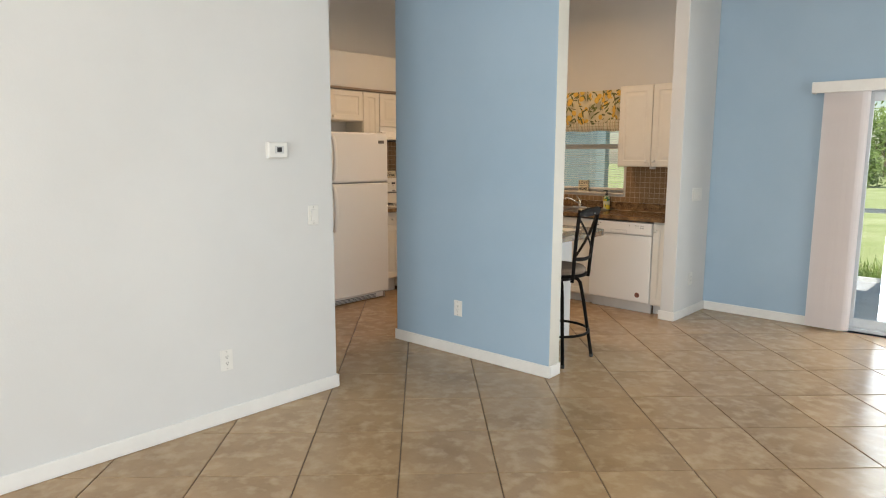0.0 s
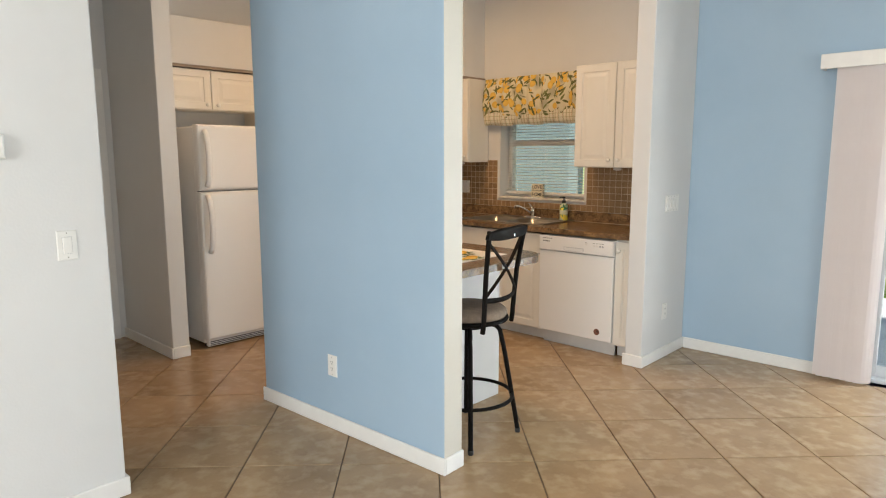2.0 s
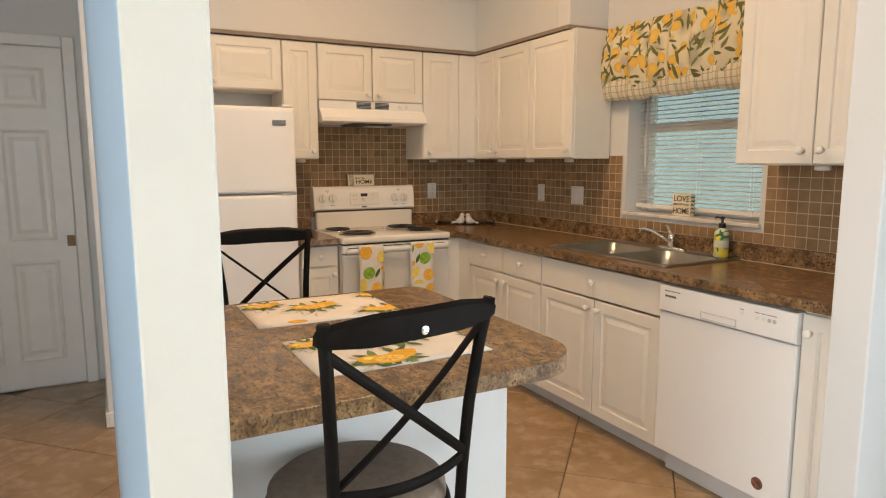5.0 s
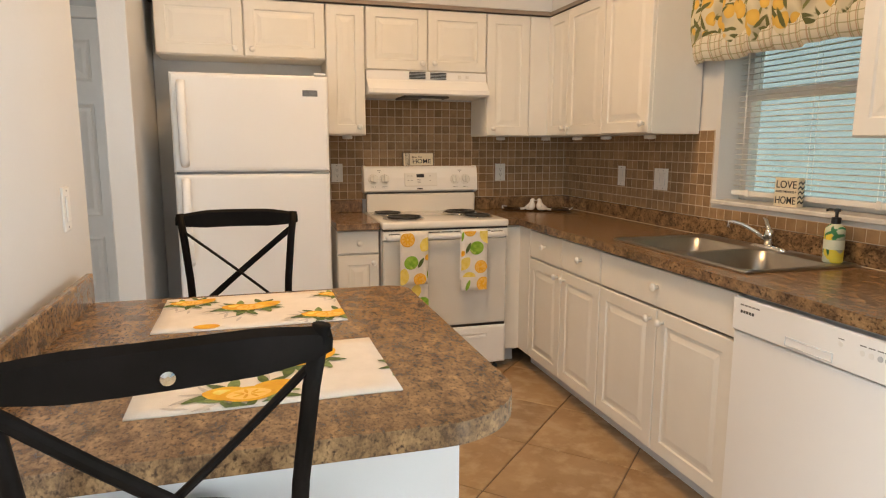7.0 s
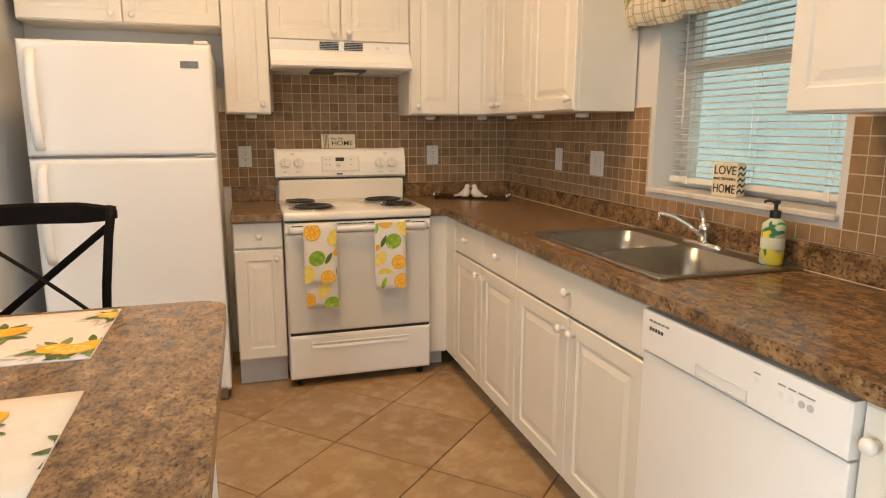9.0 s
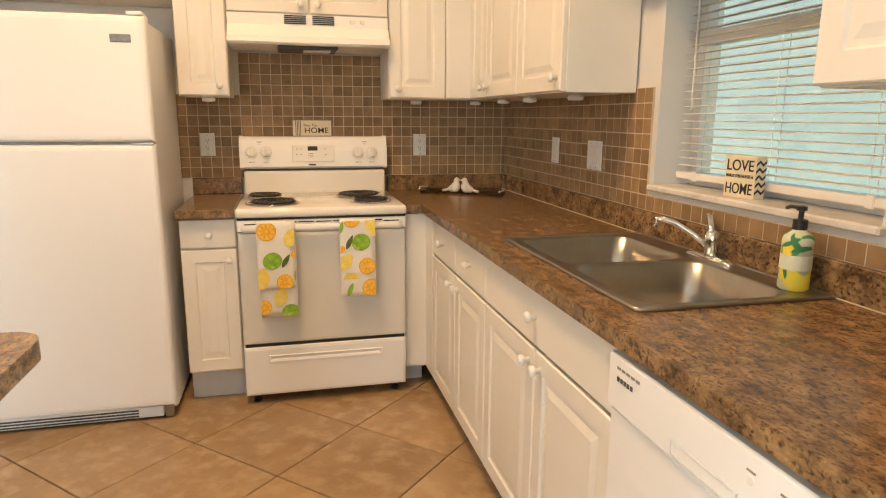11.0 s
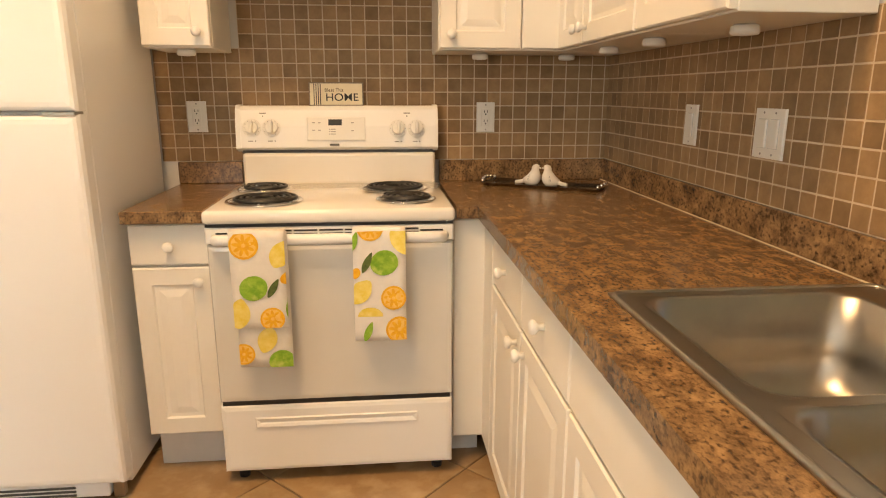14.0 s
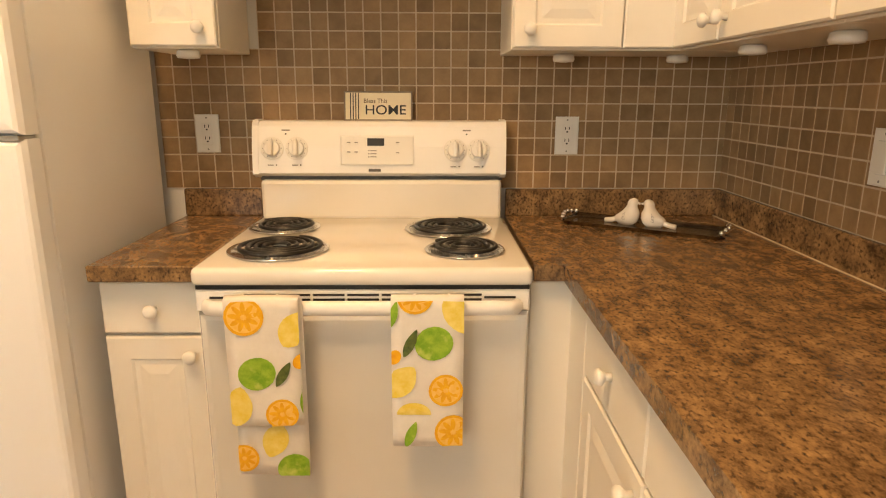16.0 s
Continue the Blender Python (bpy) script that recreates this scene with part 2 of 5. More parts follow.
LEMON_PRINT = fruit_print("lemon_print_cloth", (0.66, 0.60, 0.42), 17.0, (0.12, 0.125, 0.04), ((0.55, 0.29, 0.03), (0.78, 0.52, 0.11)), 0.47)
LEMON_BOTTLE = fruit_print("lemon_print_bottle", (0.62, 0.66, 0.48), 26.0, (0.04, 0.20, 0.08), ((0.80, 0.62, 0.03), (0.85, 0.72, 0.10)), 0.5)


def check_cloth():
    m = bpy.data.materials.new("checked_cloth")
    m.use_nodes = True
    nt = m.node_tree
    p = nt.nodes["Principled BSDF"]
    p.inputs["Roughness"].default_value = 0.85
    tc = nt.nodes.new("ShaderNodeTexCoord")
    col = None
    for direction, sc, tint in (("X", 9.5, (0.30, 0.30, 0.14)), ("Z", 9.5, (0.30, 0.30, 0.14)), ("X", 9.5, (0.42, 0.26, 0.14))):
        w = nt.nodes.new("ShaderNodeTexWave")
        w.bands_direction = direction
        w.inputs["Scale"].default_value = sc
        w.inputs["Phase Offset"].default_value = 1.2 if tint[0] > 0.4 else 0.0
        nt.links.new(tc.outputs["Object"], w.inputs["Vector"])
        r = nt.nodes.new("ShaderNodeMapRange")
        r.inputs["From Min"].default_value, r.inputs["From Max"].default_value = 0.93, 0.98
        r.inputs["To Max"].default_value = 0.7
        nt.links.new(w.outputs["Fac"], r.inputs["Value"])
        mx = nt.nodes.new("ShaderNodeMix")
        mx.data_type = "RGBA"
        nt.links.new(r.outputs["Result"], mx.inputs["Factor"])
        if col is None:
            mx.inputs["A"].default_value = (0.68, 0.63, 0.50, 1)
        else:
            nt.links.new(col, mx.inputs["A"])
        mx.inputs["B"].default_value = (*tint, 1)
        col = mx.outputs["Result"]
    nt.links.new(col, p.inputs["Base Color"])
    return m


CHECK = check_cloth()

# ---- builders ----


def thing(name, m, label, category, group="", kind=""):
    ob = new(name)
    ob.empty_display_size = 0.1
    ob.matrix_world = m
    return tagged(ob, label, category, group, kind)


def part(name, bm, material, parent=None, label="", smooth=False):
    me = bpy.data.meshes.new(name)
    bmesh.ops.recalc_face_normals(bm, faces=bm.faces)
    bm.to_mesh(me)
    bm.free()
    if smooth:
        for f in me.polygons:
            f.use_smooth = True
    for one in material if isinstance(material, (list, tuple)) else [material]:
        me.materials.append(one)
    ob = new(name, me)
    if parent:
        ob.parent = parent
    if label:
        tagged(ob, label)
    return ob


def add_box(bm, x0, x1, y0, y1, z0, z1, bevel=0.0, segments=1):
    vs = [bm.verts.new((x, y, z)) for x in (x0, x1) for y in (y0, y1) for z in (z0, z1)]
    fs = [bm.faces.new([vs[i] for i in q]) for q in ((0, 1, 3, 2), (4, 6, 7, 5), (0, 4, 5, 1), (2, 3, 7, 6), (0, 2, 6, 4), (1, 5, 7, 3))]
    if bevel:
        es = {e for f in fs for e in f.edges}
        bmesh.ops.bevel(bm, geom=list(es), offset=bevel, segments=segments, profile=0.5, affect="EDGES")
    return bm


def box(x0, x1, y0, y1, z0, z1, bevel=0.0, segments=1):
    return add_box(bmesh.new(), x0, x1, y0, y1, z0, z1, bevel, segments)


def slab(w, h, rings, bm=None, x=0.0, z=0.0):
    """A panel w wide and h high whose front looks along -y: rings of (inset, y) from its back edge to its middle."""
    bm = bm or bmesh.new()
    loops = []
    for inset, y in rings:
        a = min(inset, w / 2 - 0.001)
        b = min(inset, h / 2 - 0.001)
        loops.append([bm.verts.new((x + px, y, z + pz)) for px, pz in ((a, b), (w - a, b), (w - a, h - b), (a, h - b))])
    for l0, l1 in zip(loops, loops[1:]):
        for i in range(4):
            bm.faces.new((l0[i], l0[(i + 1) % 4], l1[(i + 1) % 4], l1[i]))
    bm.faces.new(loops[0])
    bm.faces.new(loops[-1])
    return bm


RAISED = [(0, 0.02), (0, 0.004), (0.004, 0), (0.055, 0), (0.060, 0.006), (0.072, 0.006), (0.095, 0.001)]
FLAT = [(0, 0.02), (0, 0.004), (0.004, 0)]


def lathe(profile, segments=20, axis="z", centre=(0, 0, 0), bm=None):
    """Turns (radius, height) round an axis."""
    bm = bm or bmesh.new()
    rows = []
    for r, h in profile:
        ring = []
        for i in range(segments):
            a = 2 * math.pi * i / segments
            c, s = r * math.cos(a), r * math.sin(a)
            v = {"z": (c, s, h), "y": (c, h, s), "x": (h, c, s)}[axis]
            ring.append(bm.verts.new(Vector(v) + Vector(centre)))
        rows.append(ring)
    for a, b in zip(rows, rows[1:]):
        for i in range(segments):
            bm.faces.new((a[i], a[(i + 1) % segments], b[(i + 1) % segments], b[i]))
    bm.faces.new(rows[0])
    bm.faces.new(rows[-1])
    return bm


def tube(points, radius, segments=10, bm=None, closed=False, squash=1.0, up=(0, 0, 1)):
    """A bent bar of round or flattened section along points."""
    bm = bm or bmesh.new()
    pts = [Vector(p) for p in points]
    rings = []
    n = len(pts)
    for i, p in enumerate(pts):
        if closed:
            d = pts[(i + 1) % n] - pts[i - 1]
        else:
            d = pts[min(i + 1, n - 1)] - pts[max(i - 1, 0)]
        d.normalize()
        u = Vector(up)
        if abs(u.dot(d)) > 0.95:
            u = Vector((1, 0, 0))
        side = d.cross(u).normalized()
        top = side.cross(d).normalized()
        rings.append([bm.verts.new(p + side * radius * squash * math.cos(2 * math.pi * k / segments) + top * radius * math.sin(2 * math.pi * k / segments)) for k in range(segments)])
    pairs = list(zip(rings, rings[1:])) + ([(rings[-1], rings[0])] if closed else [])
    for a, b in pairs:
        for k in range(segments):
            bm.faces.new((a[k], a[(k + 1) % segments], b[(k + 1) % segments], b[k]))
    if not closed:
        bm.faces.new(rings[0])
        bm.faces.new(rings[-1])
    return bm


def outline(points, z0, z1, bm=None, bevel=0.0):
    """An upright prism over a closed outline of (x, y)."""
    bm = bm or bmesh.new()
    lo = [bm.verts.new((x, y, z0)) for x, y in points]
    hi = [bm.verts.new((x, y, z1)) for x, y in points]
    n = len(points)
    bm.faces.new(lo)
    top = bm.faces.new(hi)
    for i in range(n):
        bm.faces.new((lo[i], lo[(i + 1) % n], hi[(i + 1) % n], hi[i]))
    if bevel:
        bmesh.ops.bevel(bm, geom=list(top.edges), offset=bevel, segments=2, profile=0.5, affect="EDGES")
    return bm


def setting(name, bm, material, label="", category=""):
    return tagged(part(name, bm, material), label, category, kind="structure")


# ---- structure ----
TOP = 3.4
NORTH, WEST = 7.0, -5.77
setting("floor", box(-6.2, 3.3, -3.5, 7.28, -0.12, -0.006), GROUT, "tan tiled floor laid on the diagonal", "floor")
setting("ceiling", box(-6.2, 3.4, -3.6, 7.3, TOP, TOP + 0.12), CEILING_PAINT, "plain painted ceiling", "ceiling")


def wall(name, x0, x1, y0, y1, material, label, z0=0.0, z1=TOP):
    return setting(name, box(x0, x1, y0, y1, z0, z1, 0.006, 2), material, label, "wall")


def wall_with_hole(name, x0, x1, y0, y1, hx0, hx1, hz0, hz1, material, label):
    """A wall along x with an opening through it."""
    bm = bmesh.new()
    outer = [(x0, 0), (x1, 0), (x1, TOP), (x0, TOP)]
    inner = [(hx0, hz0), (hx1, hz0), (hx1, hz1), (hx0, hz1)]
    rings = [[[bm.verts.new((x, y, z)) for x, z in loop] for loop in (outer, inner)] for y in (y0, y1)]
    for (o, n), flip in zip(rings, (False, True)):
        for i in range(4):
            bm.faces.new((o[i], o[(i + 1) % 4], n[(i + 1) % 4], n[i]))
    for k in (0, 1):
        a, b = rings[0][k], rings[1][k]
        for i in range(4):
            bm.faces.new((a[i], a[(i + 1) % 4], b[(i + 1) % 4], b[i]))
    return setting(name, bm, material, label, "wall")


def repaint(ob, rule):
    for f in ob.data.polygons:
        f.material_index = rule(f.normal)


wall("wall_living_west", -3.45, -3.31, -3.5, 3.251, WHITE_WALL, "white painted living room wall")
wall("wall_hall_south", -6.2, -3.452, 3.11, 3.245, WHITE_WALL, "white painted hall wall in shade")
PARTITION = pose(-3.83, 4.258, 0, 0, 0, 2.3)
partition = wall("wall_partition", 0.0, 1.42, 0.0, 0.128, [WHITE_WALL, BLUE_WALL, CREAM_WALL], "blue painted partition wall with cream edges")
repaint(partition, lambda n: 1 if n.y < -0.5 else 2 if n.x > 0.5 else 0)
partition.matrix_world = PARTITION
wall("wall_wing", -5.864, -5.008, 4.22, 4.345, WHITE_WALL, "white painted wing wall beside the refrigerator")
wall("wall_stub", -2.565, -2.441, 6.334, 7.018, WHITE_WALL, "white painted stub wall at the kitchen's end")
wall_with_hole("wall_kitchen_north", -6.2, -2.50, NORTH, 7.22, -4.21, -3.325, 1.07, 2.0, WHITE_WALL, "white kitchen wall with a window")
wall_with_hole("wall_living_north", -2.50, 3.4, 7.02, 7.22, -1.32, 1.25, 0.0, 2.05, BLUE_WALL, "blue wall with a sliding glass door")
wall("wall_west", -5.92, WEST, 4.347, NORTH, WHITE_WALL, "white kitchen wall behind the stove")
wall("wall_hall_west", -6.01, -5.866, 3.247, 4.345, WHITE_WALL, "white hall wall with a panelled door")
# south and east walls are out of view; their openings are assumed for daylight
wall_with_hole("wall_south", -3.45, 3.4, -3.64, -3.5, -1.9, 1.5, 0.5, 2.5, WHITE_WALL, "unseen white wall with an assumed wide window")
bm = bmesh.new()
add_box(bm, 3.3, 3.42, -3.5, 0.6, 0, TOP)
add_box(bm, 3.3, 3.42, 3.8, NORTH, 0, TOP)
add_box(bm, 3.3, 3.42, 0.6, 3.8, 0, 0.5)
add_box(bm, 3.3, 3.42, 0.6, 3.8, 2.5, TOP)
setting("wall_east", bm, WHITE_WALL, "unseen white wall with an assumed wide window", "wall")

# boxed-in shelf above the wall cabinets
setting("soffit_west", box(WEST, -5.455, 4.347, 6.71, 2.16, 2.515, 0.003), WHITE_WALL, "white boxed ledge above the cabinets", "soffit")
setting("soffit_north", box(WEST, -4.522, 6.71, NORTH, 2.16, 2.515, 0.003), WHITE_WALL, "white boxed ledge above the cabinets", "soffit")
setting("soffit_end", box(-4.522, -4.405, 6.71, NORTH, 2.16, TOP, 0.003), WHITE_WALL, "white boxed upright at the ledge's end", "soffit")

BASE_H, BASE_T = 0.082, 0.013


def baseboard(x0, x1, y0, y1):
    return setting("baseboard", box(x0, x1, y0, y1, 0, BASE_H, 0.004), TRIM, "white painted baseboard", "baseboard")


baseboard(-3.31, -3.31 + BASE_T, -3.5, 3.251 + BASE_T)
baseboard(-3.45, -3.31, 3.251, 3.251 + BASE_T)
baseboard(-BASE_T, 1.42 + BASE_T, -BASE_T, 0.0).matrix_world = PARTITION
baseboard(1.42, 1.42 + BASE_T, 0.0, 0.128).matrix_world = PARTITION
baseboard(-5.008, -5.008 + BASE_T, 4.22, 4.345)
baseboard(-5.864, -5.008 + BASE_T, 4.22 - BASE_T, 4.22)
baseboard(-2.565 - BASE_T, -2.441 + BASE_T, 6.334 - BASE_T, 6.334)
baseboard(-2.441, -2.441 + BASE_T, 6.334, 7.02)
baseboard(-2.441 + BASE_T, -1.34, 7.02 - BASE_T, 7.02)

# ---- panelled door in the hall ----
DX = -5.864
door = thing("door_1", pose(DX, 3.34, 0.012, 0, 0, 90), "white six-panel interior door, closed, in shade", "door", kind="structure")
part("slab", box(0.0, 0.76, -0.006, 0.002, 0.0, 2.03, 0.002), TRIM, door)
PANEL = [(0, 0.0), (0.002, -0.016), (0.012, -0.019), (0.026, -0.0105), (0.045, -0.0105), (0.07, -0.018)]
for px in (0.095, 0.415):
    for pz, ph in ((0.16, 0.62), (0.90, 0.66), (1.68, 0.24)):
        part("panel", slab(0.25, ph, [(i, y + 0.004) for i, y in PANEL], None, px, pz), TRIM, door)
part("latch_plate", box(0.715, 0.757, -0.012, -0.006, 0.86, 0.925, 0.002), surf("aged_bronze", (0.10, 0.065, 0.035), (0.16, 0.10, 0.055), 30, 0.4, metallic=1.0), door, "aged bronze latch plate")
part("casing", box(0.765, 0.83, -0.022, 0.0, -0.012, 2.10, 0.005), TRIM, door)
part("casing", box(-0.07, -0.005, -0.022, 0.0, -0.012, 2.10, 0.005), TRIM, door)
part("casing", box(-0.004, 0.764, -0.021, 0.0, 2.036, 2.099, 0.005), TRIM, door)

# ---- kitchen cabinets ----


def knob(parent, x, z, y=0.0):
    part("knob", lathe([(0.009, y), (0.007, y - 0.010), (0.010, y - 0.014), (0.0155, y - 0.019), (0.0165, y - 0.025), (0.013, y - 0.031), (0.004, y - 0.033)], 16, "y", (x, 0, z)), PLASTIC, parent, "round white knob", True)


def cabinet(m, w, z0, z1, depth, fronts, label, kick=0.0, name="base_cabinet"):
    """Body with fronts: each (name, x0, x1, z0, z1, knob x, knob z). Local front at y = 0, back at depth."""
    c = thing(name, m, label, "cabinet", "kitchen cabinets")
    part("body", box(0.0, w, 0.021, depth, z0 + kick, z1, 0.002), CABINET, c)
    if kick:
        part("toe_kick", box(0.0, w, 0.09, 0.105, 0.0, z0 + kick), KICK, c)
    for what, x0, x1, fz0, fz1, kx, kz in fronts:
        rings = RAISED if what == "door" else FLAT
        d = part(what, slab(x1 - x0, fz1 - fz0, rings, None, x0, fz0), CABINET, c)
        if kx is not None:
            knob(d, kx, kz)
    return c


BASE = "white base cabinet with raised panel doors and round knobs"
UPPER = "white wall cabinet with raised panel doors and round knobs"
FY = 6.405
BD = NORTH - FY - 0.004
CT = 0.908
UNDER = CT - 0.038
# north run, fronts looking south
cabinet(pose(-5.17, FY, 0), 0.946, 0, UNDER - 0.003, BD, [
    ("panel", -0.006, 0.148, 0.10, 0.862, None, 0),
    ("drawer", 0.152, 0.547, 0.702, 0.855, 0.350, 0.783), ("drawer", 0.553, 0.943, 0.702, 0.855, 0.760, 0.783),
    ("door", 0.152, 0.547, 0.10, 0.692, 0.508, 0.648), ("door", 0.553, 0.943, 0.10, 0.692, 0.592, 0.648)], BASE, 0.09)
cabinet(pose(-4.222, FY, 0), 0.885, 0, UNDER - 0.19, BD, [
    ("drawer", 0.003, 0.882, 0.702, 0.855, 0.440, 0.783),
    ("door", 0.003, 0.442, 0.10, 0.692, 0.405, 0.648), ("door", 0.448, 0.882, 0.10, 0.692, 0.485, 0.648)], "white sink base cabinet with raised panel doors", 0.09)
cabinet(pose(-2.704, FY, 0), 0.136, 0, UNDER - 0.003, BD, [("door", 0.003, 0.133, 0.10, 0.855, 0.035, 0.79)], "narrow white base cabinet at the counter's end", 0.09)
# west run, fronts looking east
FX = -5.17
cabinet(pose(FX, 6.305, 0, 0, 0, 90), 0.099, 0, UNDER - 0.003, 0.59, [("panel", 0.0, 0.118, 0.10, 0.862, None, 0)], "white filler cabinet beside the stove", 0.09, "corner_cabinet")
cabinet(pose(FX, 5.306, 0, 0, 0, 90), 0.24, 0, UNDER - 0.003, 0.59, [("drawer", 0.003, 0.237, 0.735, 0.862, 0.124, 0.795), ("door", 0.003, 0.237, 0.16, 0.726, 0.204, 0.682)], "narrow white base cabinet beside the stove", 0.15)
# wall cabinets
UX = -5.465
UD = UX - WEST - 0.009
cabinet(pose(UX, 4.40, 0, 0, 0, 90), 0.903, 1.82, 2.135, UD, [("door", 0.003, 0.453, 1.824, 2.13, 0.41, 1.86), ("door", 0.459, 0.90, 1.824, 2.13, 0.50, 1.86)], "white wall cabinet above the refrigerator", name="wall_cabinet")
cabinet(pose(UX, 5.305, 0, 0, 0, 90), 0.226, 1.395, 2.135, UD, [("door", 0.003, 0.223, 1.40, 2.13, 0.185, 1.445)], UPPER, name="wall_cabinet")
cabinet(pose(UX, 5.534, 0, 0, 0, 90), 0.748, 1.775, 2.135, UD, [("door", 0.003, 0.371, 1.779, 2.13, 0.335, 1.82), ("door", 0.377, 0.745, 1.779, 2.13, 0.413, 1.82)], "white wall cabinet above the range hood", name="wall_cabinet")
cabinet(pose(UX, 6.284, 0, 0, 0, 90), 0.705, 1.395, 2.135, UD, [("door", 0.003, 0.285, 1.40, 2.13, 0.042, 1.445), ("panel", 0.288, 0.432, 1.40, 2.13, None, 0)], UPPER, name="wall_cabinet")
UY = 6.70
UB = NORTH - UY - 0.009
cabinet(pose(-5.462, UY, 0), 0.674, 1.395, 2.135, UB, [("door", -0.006, 0.258, 1.40, 2.13, 0.228, 1.445), ("door", 0.263, 0.671, 1.40, 2.13, 0.297, 1.445)], UPPER, name="wall_cabinet")
cabinet(pose(-4.787, UY, 0), 0.437, 1.395, 2.135, UB, [("door", 0.003, 0.434, 1.40, 2.13, 0.402, 1.445)], UPPER, name="wall_cabinet")
cabinet(pose(-3.246, UY, 0), 0.679, 1.363, 2.14, UB, [("door", 0.003, 0.342, 1.367, 2.136, 0.307, 1.42), ("door", 0.348, 0.676, 1.367, 2.136, 0.385, 1.42)], UPPER, name="wall_cabinet")
# thin dark strips put the shade under the ledge into colour
setting("trim", box(WEST, -5.45, 4.347, 6.695, 2.137, 2.158), LEDGE_SHADE, "strip coloured dark for the shade under the boxed ledge", "trim")
setting("trim", box(-5.45, -4.395, 6.695, NORTH, 2.137, 2.158), LEDGE_SHADE, "strip coloured dark for the shade under the boxed ledge", "trim")


def puck_light(x, y, z):
    p = thing("puck_light", pose(x, y, z), "small round white stick-on light under the cabinet", "light", "under-cabinet lights")
    part("housing", lathe([(0.022, 0.0), (0.029, -0.003), (0.031, -0.015), (0.028, -0.021), (0.010, -0.023)], 20), PLASTIC, p, smooth=True)


for x, y, z in ((-5.65, 6.455, 1.395), (-5.67, 6.79, 1.395), (-5.26, 6.81, 1.395), (-4.917, 6.81, 1.395), (-4.565, 6.86, 1.395), (-5.54, 5.428, 1.395), (-2.93, 6.82, 1.363)):
    puck_light(x, y, z)

# ---- refrigerator ----
fridge = thing("refrigerator", pose(-5.037, 4.505, 0, 0, 0, 90), "white top-freezer refrigerator with two doors", "refrigerator")
FW = 0.76
part("body", box(0.004, FW - 0.004, 0.075, 0.66, 0.03, 1.672, 0.008), APPLIANCE, fridge)
FDOOR = [(0, 0.065), (0, 0.022), (0.005, 0.008), (0.012, 0.002), (0.025, 0)]
part("freezer_door", slab(FW, 0.484, FDOOR, None, 0, 1.201), APPLIANCE, fridge)
part("door", slab(FW, 1.126, FDOOR, None, 0, 0.067), APPLIANCE, fridge)
part("gasket", box(0.012, FW - 0.012, 0.012, 0.07, 1.192, 1.202), surf("grey_gasket", (0.20, 0.21, 0.22), (0.26, 0.27, 0.28), 20, 0.6), fridge)


def fridge_handle(z0, z1):
    pts = []
    for k in range(13):
        s = k / 12
        z = z0 + (z1 - z0) * s
        out = -0.045 * math.sin(math.pi * min(1, max(0, s))) ** 0.45 - 0.004
        pts.append((0.055, out, z))
    part("handle", tube(pts, 0.016, 10, squash=1.3, up=(0, 1, 0)), APPLIANCE, fridge, "curved white door handle", True)


fridge_handle(1.235, 1.64)
fridge_handle(0.74, 1.165)
part("hinge_cap", box(FW - 0.07, FW - 0.01, 0.01, 0.09, 1.686, 1.700, 0.004), APPLIANCE, fridge)
part("hinge", box(FW - 0.09, FW - 0.005, 0.004, 0.06, 1.190, 1.2005, 0.002), STEEL, fridge, "metal middle hinge")
part("badge", box(FW - 0.13, FW - 0.055, -0.004, 0.002, 1.582, 1.612, 0.002), surf("grey_badge", (0.16, 0.15, 0.14), (0.24, 0.23, 0.22), 60, 0.35, metallic=0.6), fridge, "small grey maker's badge")
grille = part("grille", box(0.015, FW - 0.06, 0.03, 0.07, 0.010, 0.062, 0.004), APPLIANCE, fridge, "white slotted bottom grille")
for k in range(3):
    part("slot", box(0.03, FW - 0.16, 0.026, 0.032, 0.018 + 0.013 * k, 0.024 + 0.013 * k), GREY_DARK, grille)
part("foot", box(FW - 0.055, FW - 0.02, 0.04, 0.07, 0.0, 0.06, 0.004), STEEL, fridge)
part("foot", box(0.03, 0.06, 0.09, 0.12, 0.0, 0.03), DARK, fridge)

# ---- stove ----
SW = 0.748
stove = thing("electric_stove", pose(-5.115, 5.551, 0, 0, 0, 90), "white electric coil range with knobs on the backguard", "stove")
part("body", box(0.002, SW - 0.002, 0.03, 0.655, 0.04, 0.868, 0.004), APPLIANCE, stove)
top = part("cooktop", box(-0.003, SW + 0.003, -0.022, 0.60, 0.872, CT + 0.006, 0.014, 3), ENAMEL, stove, "glossy white enamel cooktop", True)
rim = bmesh.new()
add_box(rim, 0.01, SW - 0.01, 0.555, 0.60, CT, 1.03, 0.012, 2)
part("riser", rim, ENAMEL, stove)
part("vent_strip", box(0.008, SW - 0.008, 0.575, 0.60, 1.028, 1.043), GREY_DARK, stove)
guard = part("backguard", outline([(0.572, 1.040), (0.545, 1.052), (0.553, 1.13), (0.568, 1.188), (0.582, 1.202), (0.62, 1.204), (0.655, 1.19), (0.655, 1.040)], 0.0, SW - 0.012), APPLIANCE, stove)
guard.data.transform(Matrix(((0, 0, 1, 0), (1, 0, 0, 0), (0, 1, 0, 0), (0, 0, 0, 1))))
for f in guard.data.polygons:
    f.use_smooth = False
